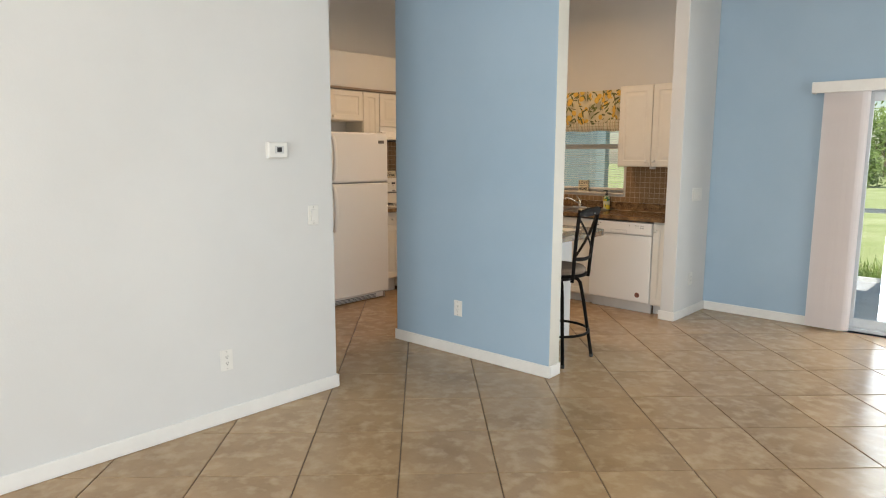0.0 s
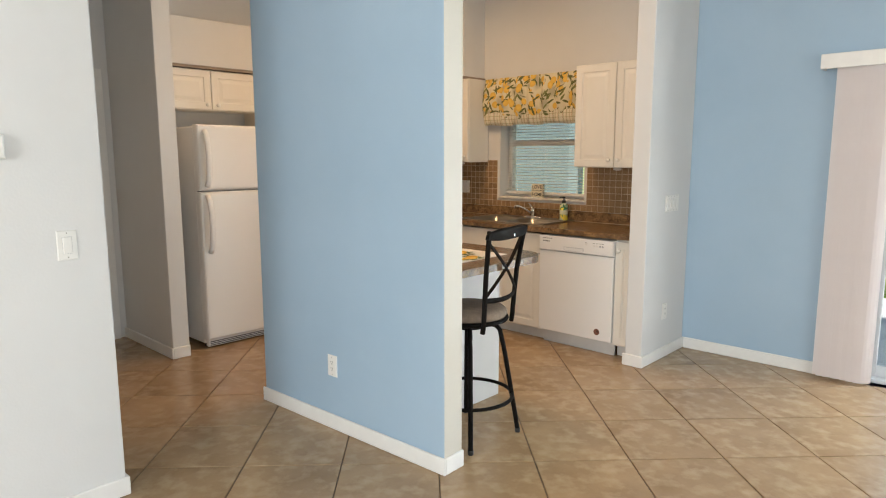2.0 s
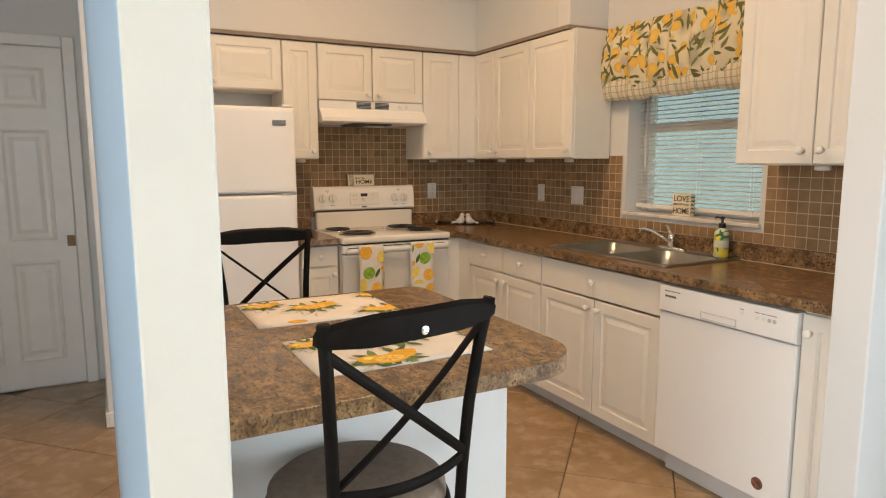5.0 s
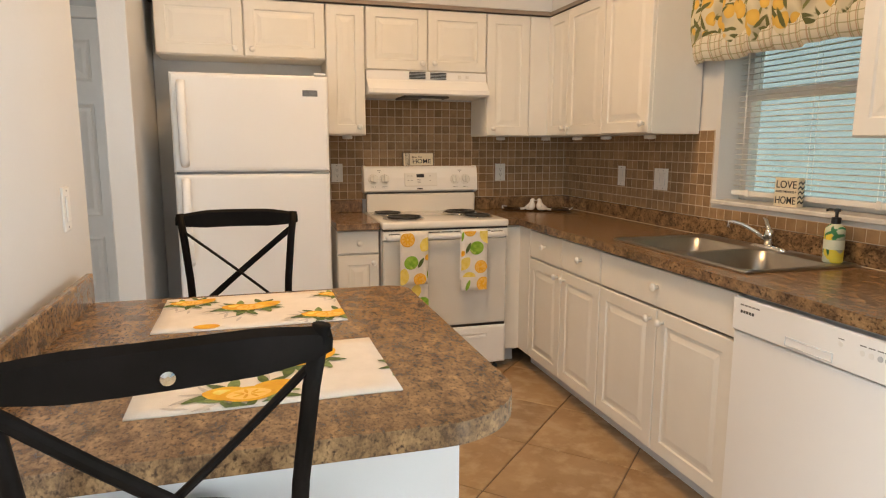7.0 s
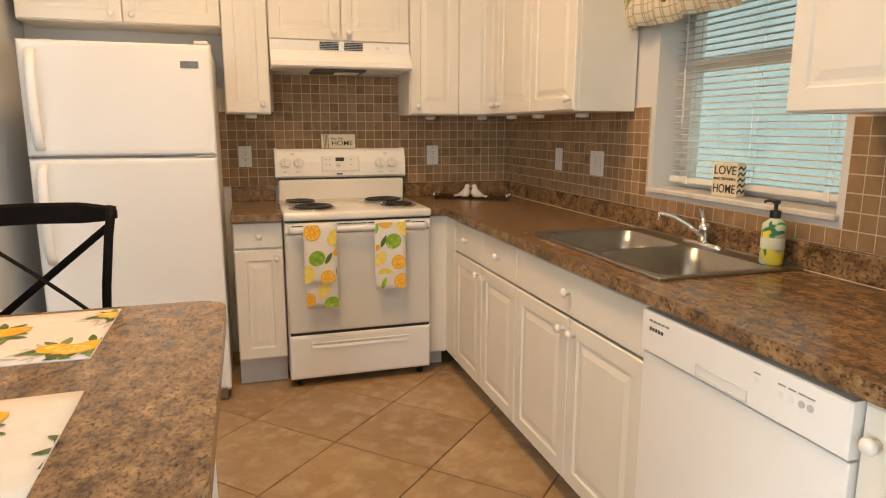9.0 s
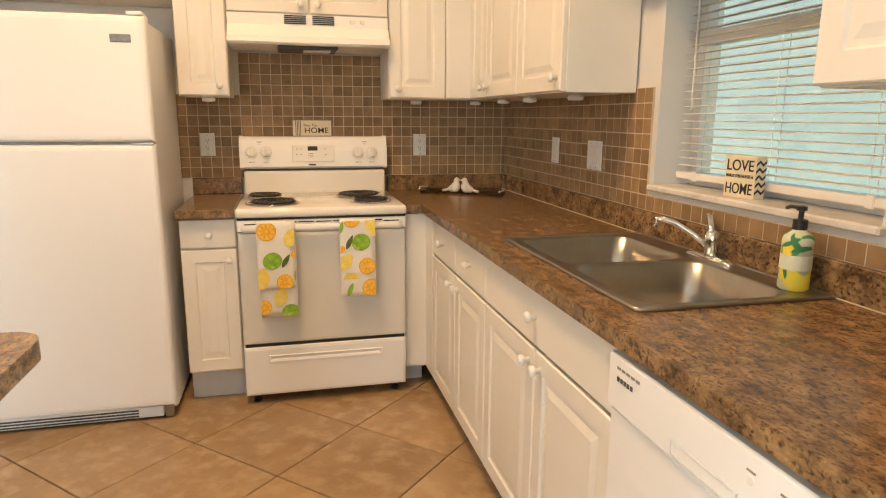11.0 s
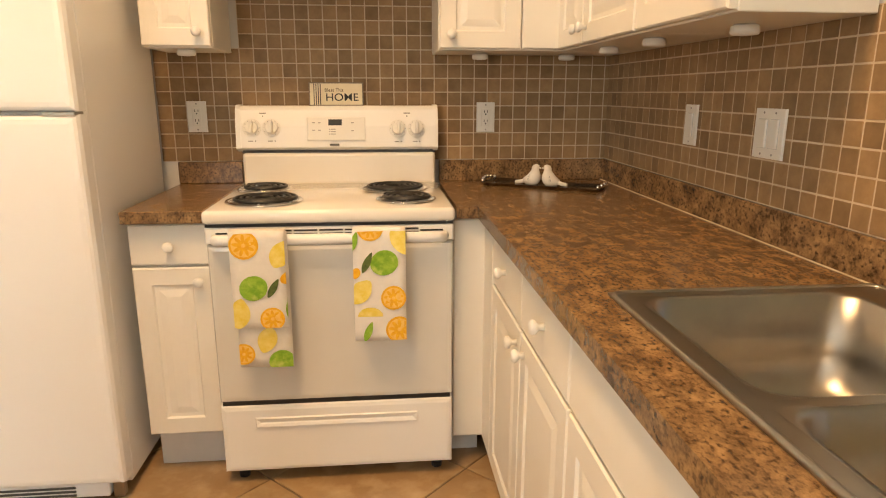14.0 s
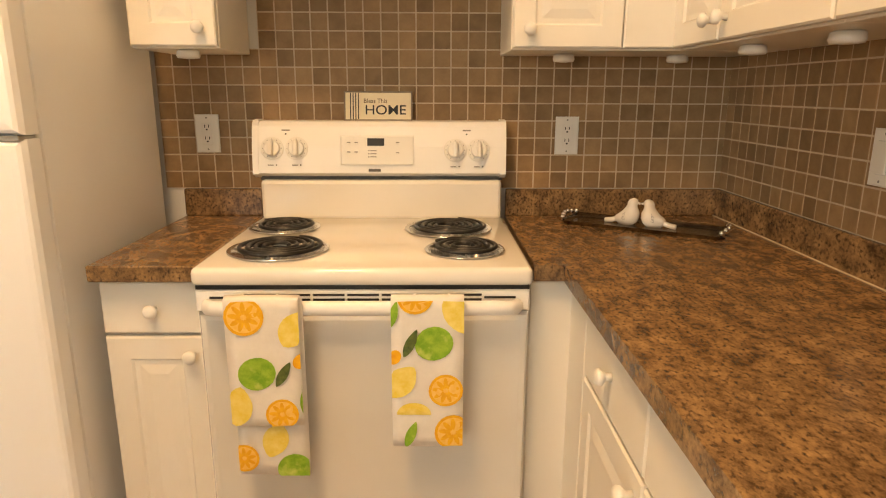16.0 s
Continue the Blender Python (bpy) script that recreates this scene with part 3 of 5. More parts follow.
for ex in (0.0, SW - 0.012):
    e = outline([(0.574, 1.036), (0.542, 1.049), (0.550, 1.132), (0.565, 1.191), (0.580, 1.206), (0.62, 1.208), (0.658, 1.193), (0.658, 1.036)], ex - 0.006, ex + 0.012)
    e = part("end_cap", e, APPLIANCE, guard)
    e.data.transform(Matrix(((0, 0, 1, 0), (1, 0, 0, 0), (0, 1, 0, 0), (0, 0, 0, 1))))
GT = pose(0, 0.5535, 1.12, -11, 0, 0)


def on_guard(name, bm, material, label="", parent=stove):
    bm.transform(GT)
    return part(name, bm, material, parent, label)


for kx, kz in ((0.053, 0.004), (0.125, 0.004), (0.596, 0.0), (0.666, 0.0)):
    dial = on_guard("dial", lathe([(0.034, 0.0), (0.034, -0.003), (0.032, -0.004)], 28, "y", (kx, 0, kz)), PLASTIC, "white dial ring with fine marks")
    bm = lathe([(0.024, -0.004), (0.023, -0.014), (0.021, -0.016)], 24, "y", (kx, 0, kz))
    add_box(bm, kx - 0.0065, kx + 0.0065, -0.032, -0.012, kz - 0.023, kz + 0.023, 0.003)
    on_guard("knob", bm, PLASTIC, "white range knob")
    on_guard("mark", box(kx - 0.014, kx + 0.003, -0.001, 0.002, kz - 0.0505, kz - 0.0475), GREY_INK)
    on_guard("mark", box(kx + 0.010, kx + 0.0135, -0.001, 0.002, kz - 0.0505, kz - 0.047), DARK)
    for k in range(11):
        a = radians(-150 + 30 * k)
        px, pz = kx + 0.0275 * math.sin(a), kz + 0.0275 * math.cos(a)
        on_guard("tick", box(px - 0.0008, px + 0.0008, -0.0056, -0.004, pz - 0.0015, pz + 0.0015), GREY_INK, parent=stove)
panel = on_guard("control_panel", slab(0.218, 0.088, [(0, 0.0), (0.0, -0.003), (0.004, -0.005)], None, 0.255, -0.045), PLASTIC, "raised oven control panel")
on_guard("display", box(0.335, 0.385, -0.0065, -0.004, 0.012, 0.034), DARK, "dark clock display")
for bx, bz in ((0.28, 0.022), (0.302, 0.022), (0.28, -0.006), (0.302, -0.006), (0.425, 0.022), (0.425, -0.008)):
    on_guard("button", lathe([(0.007, -0.0045), (0.0068, -0.006), (0.004, -0.0064)], 12, "y", (bx, 0, bz)), PLASTIC)
    on_guard("mark", box(bx - 0.005, bx + 0.005, -0.0068, -0.0063, bz - 0.002, bz + 0.001), GREY_INK)
for k in range(3):
    on_guard("mark", box(0.338, 0.341, -0.006, -0.0045, -0.004 - 0.009 * k, -0.001 - 0.009 * k), DARK)
    on_guard("mark", box(0.344, 0.362, -0.006, -0.0045, -0.004 - 0.009 * k, -0.001 - 0.009 * k), GREY_INK)
on_guard("nameplate", box(0.338, 0.374, -0.0012, 0.002, -0.064, -0.056), GREY_DARK, "small dark maker's plate")
for bx in (0.093, 0.630):
    on_guard("lamp_dot", box(bx - 0.002, bx + 0.002, -0.001, 0.002, 0.045, 0.049), DARK)
    on_guard("mark", box(bx - 0.012, bx + 0.012, -0.001, 0.002, 0.056, 0.060), GREY_INK)


def burner(x, y, r):
    """Chrome drip pan with a coil of black heating tube."""
    pan = part("drip_pan", lathe([(r, CT + 0.010), (r * 0.98, CT + 0.0125), (r * 0.93, CT + 0.0105), (r * 0.82, CT + 0.0075), (r * 0.3, CT + 0.0072)], 36, "z", (x, y, 0)), CHROME, stove, "chrome drip pan", True)
    pts = []
    turns = 4.2 if r > 0.11 else 3.4
    n = int(turns * 26)
    for k in range(n + 1):
        s = k / n
        a = 2 * math.pi * turns * s
        q = r * (0.2 + 0.66 * s)
        pts.append((x + q * math.cos(a), y + q * math.sin(a), CT + 0.018))
    part("coil", tube(pts, 0.0052, 7), COIL, pan, "black coiled heating element", True)
    bm = bmesh.new()
    for k in range(3):
        a = radians(30 + 120 * k)
        tube([(x + 0.02 * math.cos(a), y + 0.02 * math.sin(a), CT + 0.0135), (x + 0.88 * r * math.cos(a), y + 0.88 * r * math.sin(a), CT + 0.0135)], 0.003, 6, bm)
    part("coil_support", bm, STEEL, pan)


# local x runs along the wall, local y towards it
burner(0.155, 0.145, 0.122)
burner(0.113, 0.405, 0.098)
burner(0.572, 0.385, 0.122)
burner(0.606, 0.142, 0.098)
# oven door, its vent slots, bar handle and the drawer
part("vent_panel", slab(SW - 0.004, 0.05, [(0, 0.03), (0, -0.006), (0.004, -0.012)], None, 0.002, 0.812), APPLIANCE, stove)
for k in range(9):
    x0 = 0.035 + 0.076 * k
    rise = 0.010 * (1 - abs(k - 4) / 4.0)
    for row in range(1 if k in (0, 8) else 2 if k in (1, 7) else 3):
        z = 0.851 - 0.011 * row - (0.0 if k not in (0, 8) else 0.006)
        part("vent_slot", box(x0, x0 + 0.070, -0.0135, -0.011, z - 0.0028, z + 0.0022), DARK, stove)
door = part("oven_door", slab(SW - 0.006, 0.515, [(0, 0.03), (0, 0.004), (0.006, -0.006), (0.018, -0.008)], None, 0.003, 0.292), OVEN_GLASS, stove, "white glass-fronted oven door")
pts = [(0.03, -0.014, 0.826), (0.035, -0.032, 0.828), (0.05, -0.044, 0.83)] + [(0.05 + (SW - 0.10) * k / 10, -0.047, 0.831) for k in range(11)] + [(SW - 0.05, -0.044, 0.83), (SW - 0.035, -0.032, 0.828), (SW - 0.03, -0.014, 0.826)]
part("oven_handle", tube(pts, 0.0165, 10, squash=0.75, up=(0, 0, 1)), APPLIANCE, door, "white bar handle", True)
drawer = part("drawer", slab(SW - 0.006, 0.235, [(0, 0.03), (0, 0.002), (0.005, -0.006), (0.016, -0.009)], None, 0.003, 0.045), APPLIANCE, stove)
part("pull_groove", slab(0.52, 0.034, [(0, -0.0085), (0.003, -0.015), (0.012, -0.012), (0.016, -0.0095)], None, 0.11, 0.205), APPLIANCE, drawer)
part("gap", box(0.01, SW - 0.01, 0.0, 0.04, 0.279, 0.293), DARK, stove)
part("gap", box(0.004, SW - 0.004, -0.009, 0.03, 0.8625, 0.8715), DARK, stove)
for fx in (0.05, SW - 0.05):
    part("foot", lathe([(0.018, 0.0), (0.018, 0.014), (0.008, 0.016), (0.008, 0.045)], 14, "z", (fx, 0.05, 0)), DARK, stove)
    part("foot", lathe([(0.018, 0.0), (0.018, 0.014), (0.008, 0.016), (0.008, 0.045)], 14, "z", (fx, 0.55, 0)), DARK, stove)

# ---- range hood ----
hood = thing("range_hood", pose(-5.395, 5.537, 1.631, 0, 0, 90), "white under-cabinet range hood with two slotted vents", "range hood")
hd = part("canopy", outline([(0.0, 0.010), (0.004, 0.034), (0.012, 0.040), (0.050, 0.082), (0.066, 0.092), (0.066, 0.142), (0.362, 0.142), (0.362, 0.0), (0.012, 0.0)], 0.0, 0.742), APPLIANCE, hood)
hd.data.transform(Matrix(((0, 0, 1, 0), (1, 0, 0, 0), (0, 1, 0, 0), (0, 0, 0, 1))))
for f in hd.data.polygons:
    f.use_smooth = False
for vx in (0.255, 0.385):
    for k in range(5):
        part("vent_slot", box(vx, vx + 0.10, 0.061, 0.0675, 0.099 + 0.0085 * k, 0.1035 + 0.0085 * k), DARK, hood)
for k in range(2):
    part("switch", box(0.56 + 0.05 * k, 0.582 + 0.05 * k, 0.061, 0.069, 0.108, 0.126, 0.002), PLASTIC, hood)
part("underside_filter", box(0.22, 0.50, 0.05, 0.30, -0.012, 0.0, 0.003), GREY_DARK, hood, "grey grease filter")
part("lamp_cover", box(0.34, 0.47, 0.10, 0.20, -0.02, -0.011, 0.004), PLASTIC, hood)

# ---- dishwasher ----
DW = 0.628
washer = thing("dishwasher", pose(-3.335, 6.392, 0), "white built-in dishwasher with top controls", "dishwasher")
part("body", box(0.005, DW - 0.005, 0.03, 0.58, 0.10, 0.855), APPLIANCE, washer)
part("door", slab(DW, 0.625, [(0, 0.03), (0, 0.003), (0.003, 0)], None, 0, 0.11), APPLIANCE, washer)
part("control_panel", slab(DW, 0.112, [(0, 0.03), (0, -0.004), (0.004, -0.010)], None, 0, 0.742), APPLIANCE, washer)
# grip is coloured greyer than the enamel for the shade in its recess
part("grip", slab(0.17, 0.032, [(0, -0.009), (0.004, -0.012), (0.008, 0.002), (0.011, 0.004)], None, 0.22, 0.748), surf("grip_shadow_grey", (0.55, 0.56, 0.57), (0.60, 0.61, 0.62), 9, 0.3), washer)
part("kick", box(0.006, DW - 0.006, 0.07, 0.09, 0.0, 0.10), KICK, washer)
for k in range(5):
    part("mark", box(0.035 + 0.017 * k, 0.047 + 0.017 * k, -0.0115, -0.0095, 0.829, 0.834), GREY_INK, washer)
for k in range(5):
    part("mark", box(0.037 + 0.012 * k, 0.045 + 0.012 * k, -0.0115, -0.0095, 0.805, 0.814), GREY_DARK, washer)
for k, bx in enumerate((0.41, 0.475, 0.50, 0.525, 0.545)):
    part("button", lathe([(0.008, -0.009), (0.0078, -0.0112), (0.005, -0.0116)], 12, "y", (bx, 0, 0.806 if k else 0.812)), surf_ink if k > 2 else PLASTIC, washer)
    part("mark", box(bx - 0.009, bx + 0.009, -0.0112, -0.0095, 0.824, 0.827), GREY_INK, washer)
part("sticker", lathe([(0.024, 0.001), (0.024, -0.001), (0.020, -0.0012), (0.019, -0.0016), (0.004, -0.0016)], 24, "y", (0.512, 0, 0.172)), surf("round_sticker", (0.05, 0.03, 0.03), (0.30, 0.12, 0.08), 60, 0.4), washer, "round dark sticker")

# ---- worktops ----


def rounded(x0, x1, y0, y1, radii, n=8):
    """Outline with rounded corners: radii for x0y0, x1y0, x1y1, x0y1."""
    pts = []
    for (cx, cy, sx, sy, a0), r in zip(((x0, y0, 1, 1, 180), (x1, y0, -1, 1, 270), (x1, y1, -1, -1, 0), (x0, y1, 1, -1, 90)), radii):
        if r <= 0:
            pts.append((cx, cy))
            continue
        for k in range(n + 1):
            a = radians(a0 + 90 * k / n)
            pts.append((cx + sx * r + r * math.cos(a), cy + sy * r + r * math.sin(a)))
    return pts


def ring_loft(loops, bm=None, cap=True):
    """Joins closed loops of points, one after the other."""
    bm = bm or bmesh.new()
    rows = [[bm.verts.new(p) for p in loop] for loop in loops]
    n = len(rows[0])
    for a, b in zip(rows, rows[1:]):
        for i in range(n):
            bm.faces.new((a[i], a[(i + 1) % n], b[(i + 1) % n], b[i]))
    if cap:
        bm.faces.new(rows[-1])
    return bm


SX0, SX1, SY0, SY1 = -4.228, -3.388, 6.468, 6.972
w = thing("worktop", pose(-5.14, 6.378, 0), "brown mottled laminate worktop with upstand and a sink cutout", "worktop")
hole = bmesh.new()
loops = [[(x, y) for x, y in ((x0, y0), (x1, y0), (x1, y1), (x0, y1))] for x0, x1, y0, y1 in ((0.0, 2.574, 0.0, 0.617), (SX0 + 5.155, SX1 + 5.125, SY0 - 6.363, SY1 - 6.393))]
grid = [[[hole.verts.new((x, y, z)) for x, y in loop] for loop in loops] for z in (UNDER, CT)]
for i in range(4):
    k = (i + 1) % 4
    for o, n in grid:
        hole.faces.new((o[i], o[k], n[k], n[i]))
    for c in (0, 1):
        hole.faces.new((grid[0][c][i], grid[0][c][k], grid[1][c][k], grid[1][c][i]))
part("slab", hole, LAMINATE, w)
part("slab", box(-0.622, 0.0, -0.068, 0.617, UNDER, CT), LAMINATE, w)
part("upstand", box(-0.602, 2.574, 0.598, 0.617, CT, 0.992, 0.003), LAMINATE, w)
part("upstand", box(-0.622, -0.603, -0.068, 0.617, CT, 0.992, 0.003), LAMINATE, w)
part("caulk", tube([(-0.60, 0.596, CT + 0.001), (2.574, 0.598, CT + 0.0005)], 0.0022, 6), surf("aged_caulk", (0.42, 0.34, 0.22), (0.55, 0.47, 0.34), 12, 0.6), w, "thin line of pale caulk")
w = thing("worktop", pose(-5.135, 5.303, 0), "short brown laminate worktop between refrigerator and stove", "worktop")
part("slab", box(-0.627, 0.0, 0.0, 0.242, UNDER, CT, 0.003), LAMINATE, w)
part("upstand", box(-0.627, -0.608, 0.0, 0.242, CT, 0.992, 0.003), LAMINATE, w)
island = thing("kitchen_peninsula", pose(-2.93, 4.435, 0), "brown laminate breakfast counter on a white base", "counter")
part("base", box(-0.40, 0.07, 0.0, 0.851, 0.0, UNDER - 0.002, 0.003), WHITE_WALL, island)
part("top", outline(rounded(-0.61, 0.40, -0.005, 0.888, (0, 0, 0.17, 0.07), 12), UNDER, CT, bevel=0.003), LAMINATE, island)
part("upstand", box(-0.61, 0.398, 0.0, 0.018, CT, 0.99, 0.003), LAMINATE, island)

# ---- sink and tap ----
sink = thing("double_sink", pose((SX0 + SX1) / 2, (SY0 + SY1) / 2, CT), "brushed steel double bowl sink set in the worktop", "sink")
hw, hh = (SX1 - SX0) / 2, (SY1 - SY0) / 2


def loop_at(x0, x1, y0, y1, r, z):
    return [(x, y, z) for x, y in rounded(x0, x1, y0, y1, (r, r, r, r), 6)]


def bowl(x0, x1):
    y0, y1 = -hh + 0.045, hh - 0.085
    return ring_loft([loop_at(x0 - 0.0125, x1 + 0.0125, y0 - 0.0125, y1 + 0.0125, 0.0005, 0.0062), loop_at(x0 - 0.012, x1 + 0.012, y0 - 0.012, y1 + 0.012, 0.06, 0.0065), loop_at(x0, x1, y0, y1, 0.055, 0.002), loop_at(x0 + 0.008, x1 - 0.008, y0 + 0.008, y1 - 0.008, 0.055, -0.10), loop_at(x0 + 0.02, x1 - 0.02, y0 + 0.02, y1 - 0.02, 0.06, -0.155), loop_at(x0 + 0.05, x1 - 0.05, y0 + 0.05, y1 - 0.05, 0.06, -0.170)])


part("bowl", bowl(-hw + 0.04, -0.018), STEEL, sink, smooth=True)
part("bowl", bowl(0.018, hw - 0.04), STEEL, sink, smooth=True)
deck = bmesh.new()
b0, b1 = -hh + 0.033, hh - 0.073
for x0, x1, y0, y1 in ((-hw, hw, -hh, b0), (-hw, hw, b1, hh), (-hw, -hw + 0.032, b0, b1), (hw - 0.032, hw, b0, b1), (-0.01, 0.01, b0, b1)):
    add_box(deck, x0, x1, y0, y1, 0.0005, 0.0058)
part("rim", deck, STEEL, sink)
part("rim_bead", tube(loop_at(-hw + 0.004, hw - 0.004, -hh + 0.004, hh - 0.004, 0.022, 0.0045), 0.0055, 8, closed=True), STEEL, sink, "raised steel edge", True)
for dx in (-hw / 2 - 0.005, hw / 2 + 0.005):
    part("drain", lathe([(0.042, -0.1695), (0.042, -0.166), (0.030, -0.1675), (0.006, -0.1675)], 24, "z", (dx, -0.02, 0)), GREY_DARK, sink, "dark drain strainer")
tap = thing("kitchen_tap", pose(-3.795, 6.94, CT + 0.006) @ Matrix.Diagonal((0.79, 0.79, 0.79, 1)), "chrome single-lever kitchen tap on the sink's rim", "tap")
part("deck_plate", ring_loft([loop_at(-0.125, 0.125, -0.026, 0.026, 0.025, 0.0), loop_at(-0.125, 0.125, -0.026, 0.026, 0.025, 0.008), loop_at(-0.09, 0.09, -0.018, 0.018, 0.017, 0.018)]), CHROME, tap, smooth=True)
part("body", lathe([(0.024, 0.012), (0.024, 0.055), (0.026, 0.06), (0.026, 0.085), (0.020, 0.10), (0.006, 0.105)], 22), CHROME, tap, smooth=True)
part("spout", tube([(-0.012, -0.012, 0.05), (-0.05, -0.045, 0.085), (-0.10, -0.085, 0.118), (-0.135, -0.115, 0.13), (-0.152, -0.13, 0.128), (-0.155, -0.133, 0.10)], 0.0105, 12), CHROME, tap, smooth=True)
part("lever", tube([(0.0, 0.0, 0.095), (-0.03, 0.015, 0.118), (-0.065, 0.035, 0.142), (-0.09, 0.045, 0.148)], 0.008, 10, squash=1.6), CHROME, tap, smooth=True)
flask = thing("plastic_bottle", pose(-3.753, 6.777, CT - 0.151, 0, 0, 34), "small clear plastic bottle with a teal label lying in the sink", "bottle")
part("body", lathe([(0.004, -0.054), (0.015, -0.052), (0.017, -0.046), (0.017, 0.018), (0.015, 0.026), (0.009, 0.034), (0.008, 0.038)], 20, "x"), CLEAR, flask, smooth=True)
part("label", lathe([(0.0172, -0.036), (0.0175, -0.034), (0.0175, -0.004), (0.0172, -0.002)], 20, "x"), surf("teal_label", (0.03, 0.30, 0.42), (0.62, 0.66, 0.66), 60, 0.4, contrast=(0.45, 0.55)), flask, "teal and white label")
part("cap", lathe([(0.011, 0.036), (0.012, 0.038), (0.012, 0.052), (0.010, 0.054)], 18, "x"), PLASTIC, flask, "white screw cap")
bottle = thing("soap_bottle", pose(-3.468, 6.925, CT + 0.006), "yellow lemon-print soap bottle with a black pump", "soap bottle")
part("body", lathe([(0.030, 0.0), (0.034, 0.004), (0.034, 0.118), (0.031, 0.128), (0.018, 0.140), (0.013, 0.145)], 28), LEMON_BOTTLE, bottle, smooth=True)
part("label", lathe([(0.0343, 0.05), (0.0347, 0.052), (0.0347, 0.083), (0.0343, 0.085)], 28), surf("label_paper", (0.62, 0.66, 0.50), (0.72, 0.74, 0.60), 30, 0.6), bottle, "pale label band")
pump = part("pump", lathe([(0.016, 0.143), (0.016, 0.166), (0.006, 0.168), (0.006, 0.186), (0.012, 0.188), (0.012, 0.197), (0.004, 0.199)], 18), DARK, bottle, "black pump head")
part("nozzle", tube([(0, 0, 0.193), (-0.025, -0.008, 0.194), (-0.035, -0.011, 0.189)], 0.0045, 8), DARK, pump)


def lettering(parent, text, size, x, y, z, material, width=0.0, rx=90, depth=0.0008):
    """Raised letters in the built-in font, centred on x, standing on z, looking along -y."""
    cu = bpy.data.curves.new("lettering", "FONT")
    cu.body, cu.size, cu.align_x, cu.extrude = text, size, "CENTER", depth
    cu.offset = size * 0.004
    tmp = bpy.data.objects.new("lettering", cu)
    scene.collection.objects.link(tmp)
    bpy.context.view_layer.update()
    me = bpy.data.meshes.new_from_object(tmp.evaluated_get(bpy.context.evaluated_depsgraph_get()))
    bpy.data.objects.remove(tmp)
    me.materials.append(material)
    ob = new("lettering", me)
    xs = [v.co.x for v in me.vertices]
    k = width / (max(xs) - min(xs)) if width else 1
    me.transform(Matrix.Diagonal((k, 1, 1, 1)))
    ob.parent = parent
    ob.matrix_local = pose(x, y, z, rx, 0, 0)
    return ob


love = thing("wooden_block_sign", pose(-3.818, 7.045, 1.086, 0, 0, 8), "cream block reading LOVE MAKES THIS HOUSE A HOME with zigzag sides", "sign")
part("block", box(-0.055, 0.055, -0.02, 0.02, 0.0, 0.12, 0.002), SIGN_CREAM, love)
lettering(love, "LOVE", 0.044, 0, -0.0205, 0.078, DARK, 0.094)
lettering(love, "MAKES THIS HOUSE A", 0.013, 0, -0.0205, 0.058, DARK, 0.096)
lettering(love, "HOME", 0.044, 0, -0.0205, 0.012, DARK, 0.094)
zig = bmesh.new()
for k in range(5):
    z = 0.012 + 0.02 * k
    for s, (ya, yb) in enumerate(((-0.019, -0.0063), (-0.0063, 0.0063), (0.0063, 0.019))):
        za, zb = (z, z + 0.01) if s % 2 == 0 else (z + 0.01, z)
        zig.faces.new([zig.verts.new((0.0556, yy, zz)) for yy, zz in ((ya, za), (yb, zb), (yb, zb + 0.008), (ya, za + 0.008))])
part("zigzag", zig, DARK, love)

home = thing("wooden_plaque", pose(-5.728, 5.915, 1.204, -8, 0, 90), "cream plaque reading Bless This HOME on the stove's backguard", "sign")
part("board", box(-0.10, 0.10, 0.0, 0.018, 0.0, 0.086, 0.002), SIGN_CREAM, home)
fr = bmesh.new()
for q in ((-0.103, 0.103, -0.003, 0.02, -0.001, 0.003), (-0.103, 0.103, -0.003, 0.02, 0.083, 0.087), (-0.103, -0.099, -0.003, 0.02, 0.003, 0.083), (0.099, 0.103, -0.003, 0.02, 0.003, 0.083)):
    add_box(fr, *q)
part("frame", fr, surf("grey_wood", (0.20, 0.16, 0.12), (0.30, 0.24, 0.18), 60, 0.7), home, "thin grey-brown wooden frame")
for k in range(4):
    part("stripe", box(-0.085 + 0.008 * k, -0.082 + 0.008 * k, -0.001, 0.001, 0.004, 0.082), DARK, home)
lettering(home, "HOME", 0.040, 0.022, -0.001, 0.018, DARK, 0.122)
lettering(home, "Bless This", 0.019, -0.008, -0.001, 0.052, surf("brown_ink", (0.16, 0.10, 0.06), (0.20, 0.13, 0.08), 20, 0.6), 0.07)

tray = thing("metal_tray", pose(-5.56, 6.69, CT, 0, 0, 58), "long dark metal tray with beaded handles on the worktop", "tray")
part("base", ring_loft([loop_at(-0.215, 0.215, -0.07, 0.07, 0.012, 0.0), loop_at(-0.225, 0.225, -0.08, 0.08, 0.014, 0.012), loop_at(-0.218, 0.218, -0.073, 0.073, 0.012, 0.010), loop_at(-0.205, 0.205, -0.06, 0.06, 0.01, 0.003)]), surf("pewter", (0.20, 0.18, 0.16), (0.32, 0.29, 0.26), 25, 0.22, metallic=1.0), tray)
for sx in (-1, 1):
    bm = bmesh.new()
    for k in range(6):
        bmesh.ops.create_uvsphere(bm, u_segments=10, v_segments=6, radius=0.0085, matrix=Matrix.Translation((sx * (0.222 + 0.012 * math.sin(math.pi * k / 5)), -0.06 + 0.024 * k, 0.018 + 0.006 * math.sin(math.pi * k / 5))))
    part("beaded_handle", bm, CHROME, tray, "row of silver beads", True)


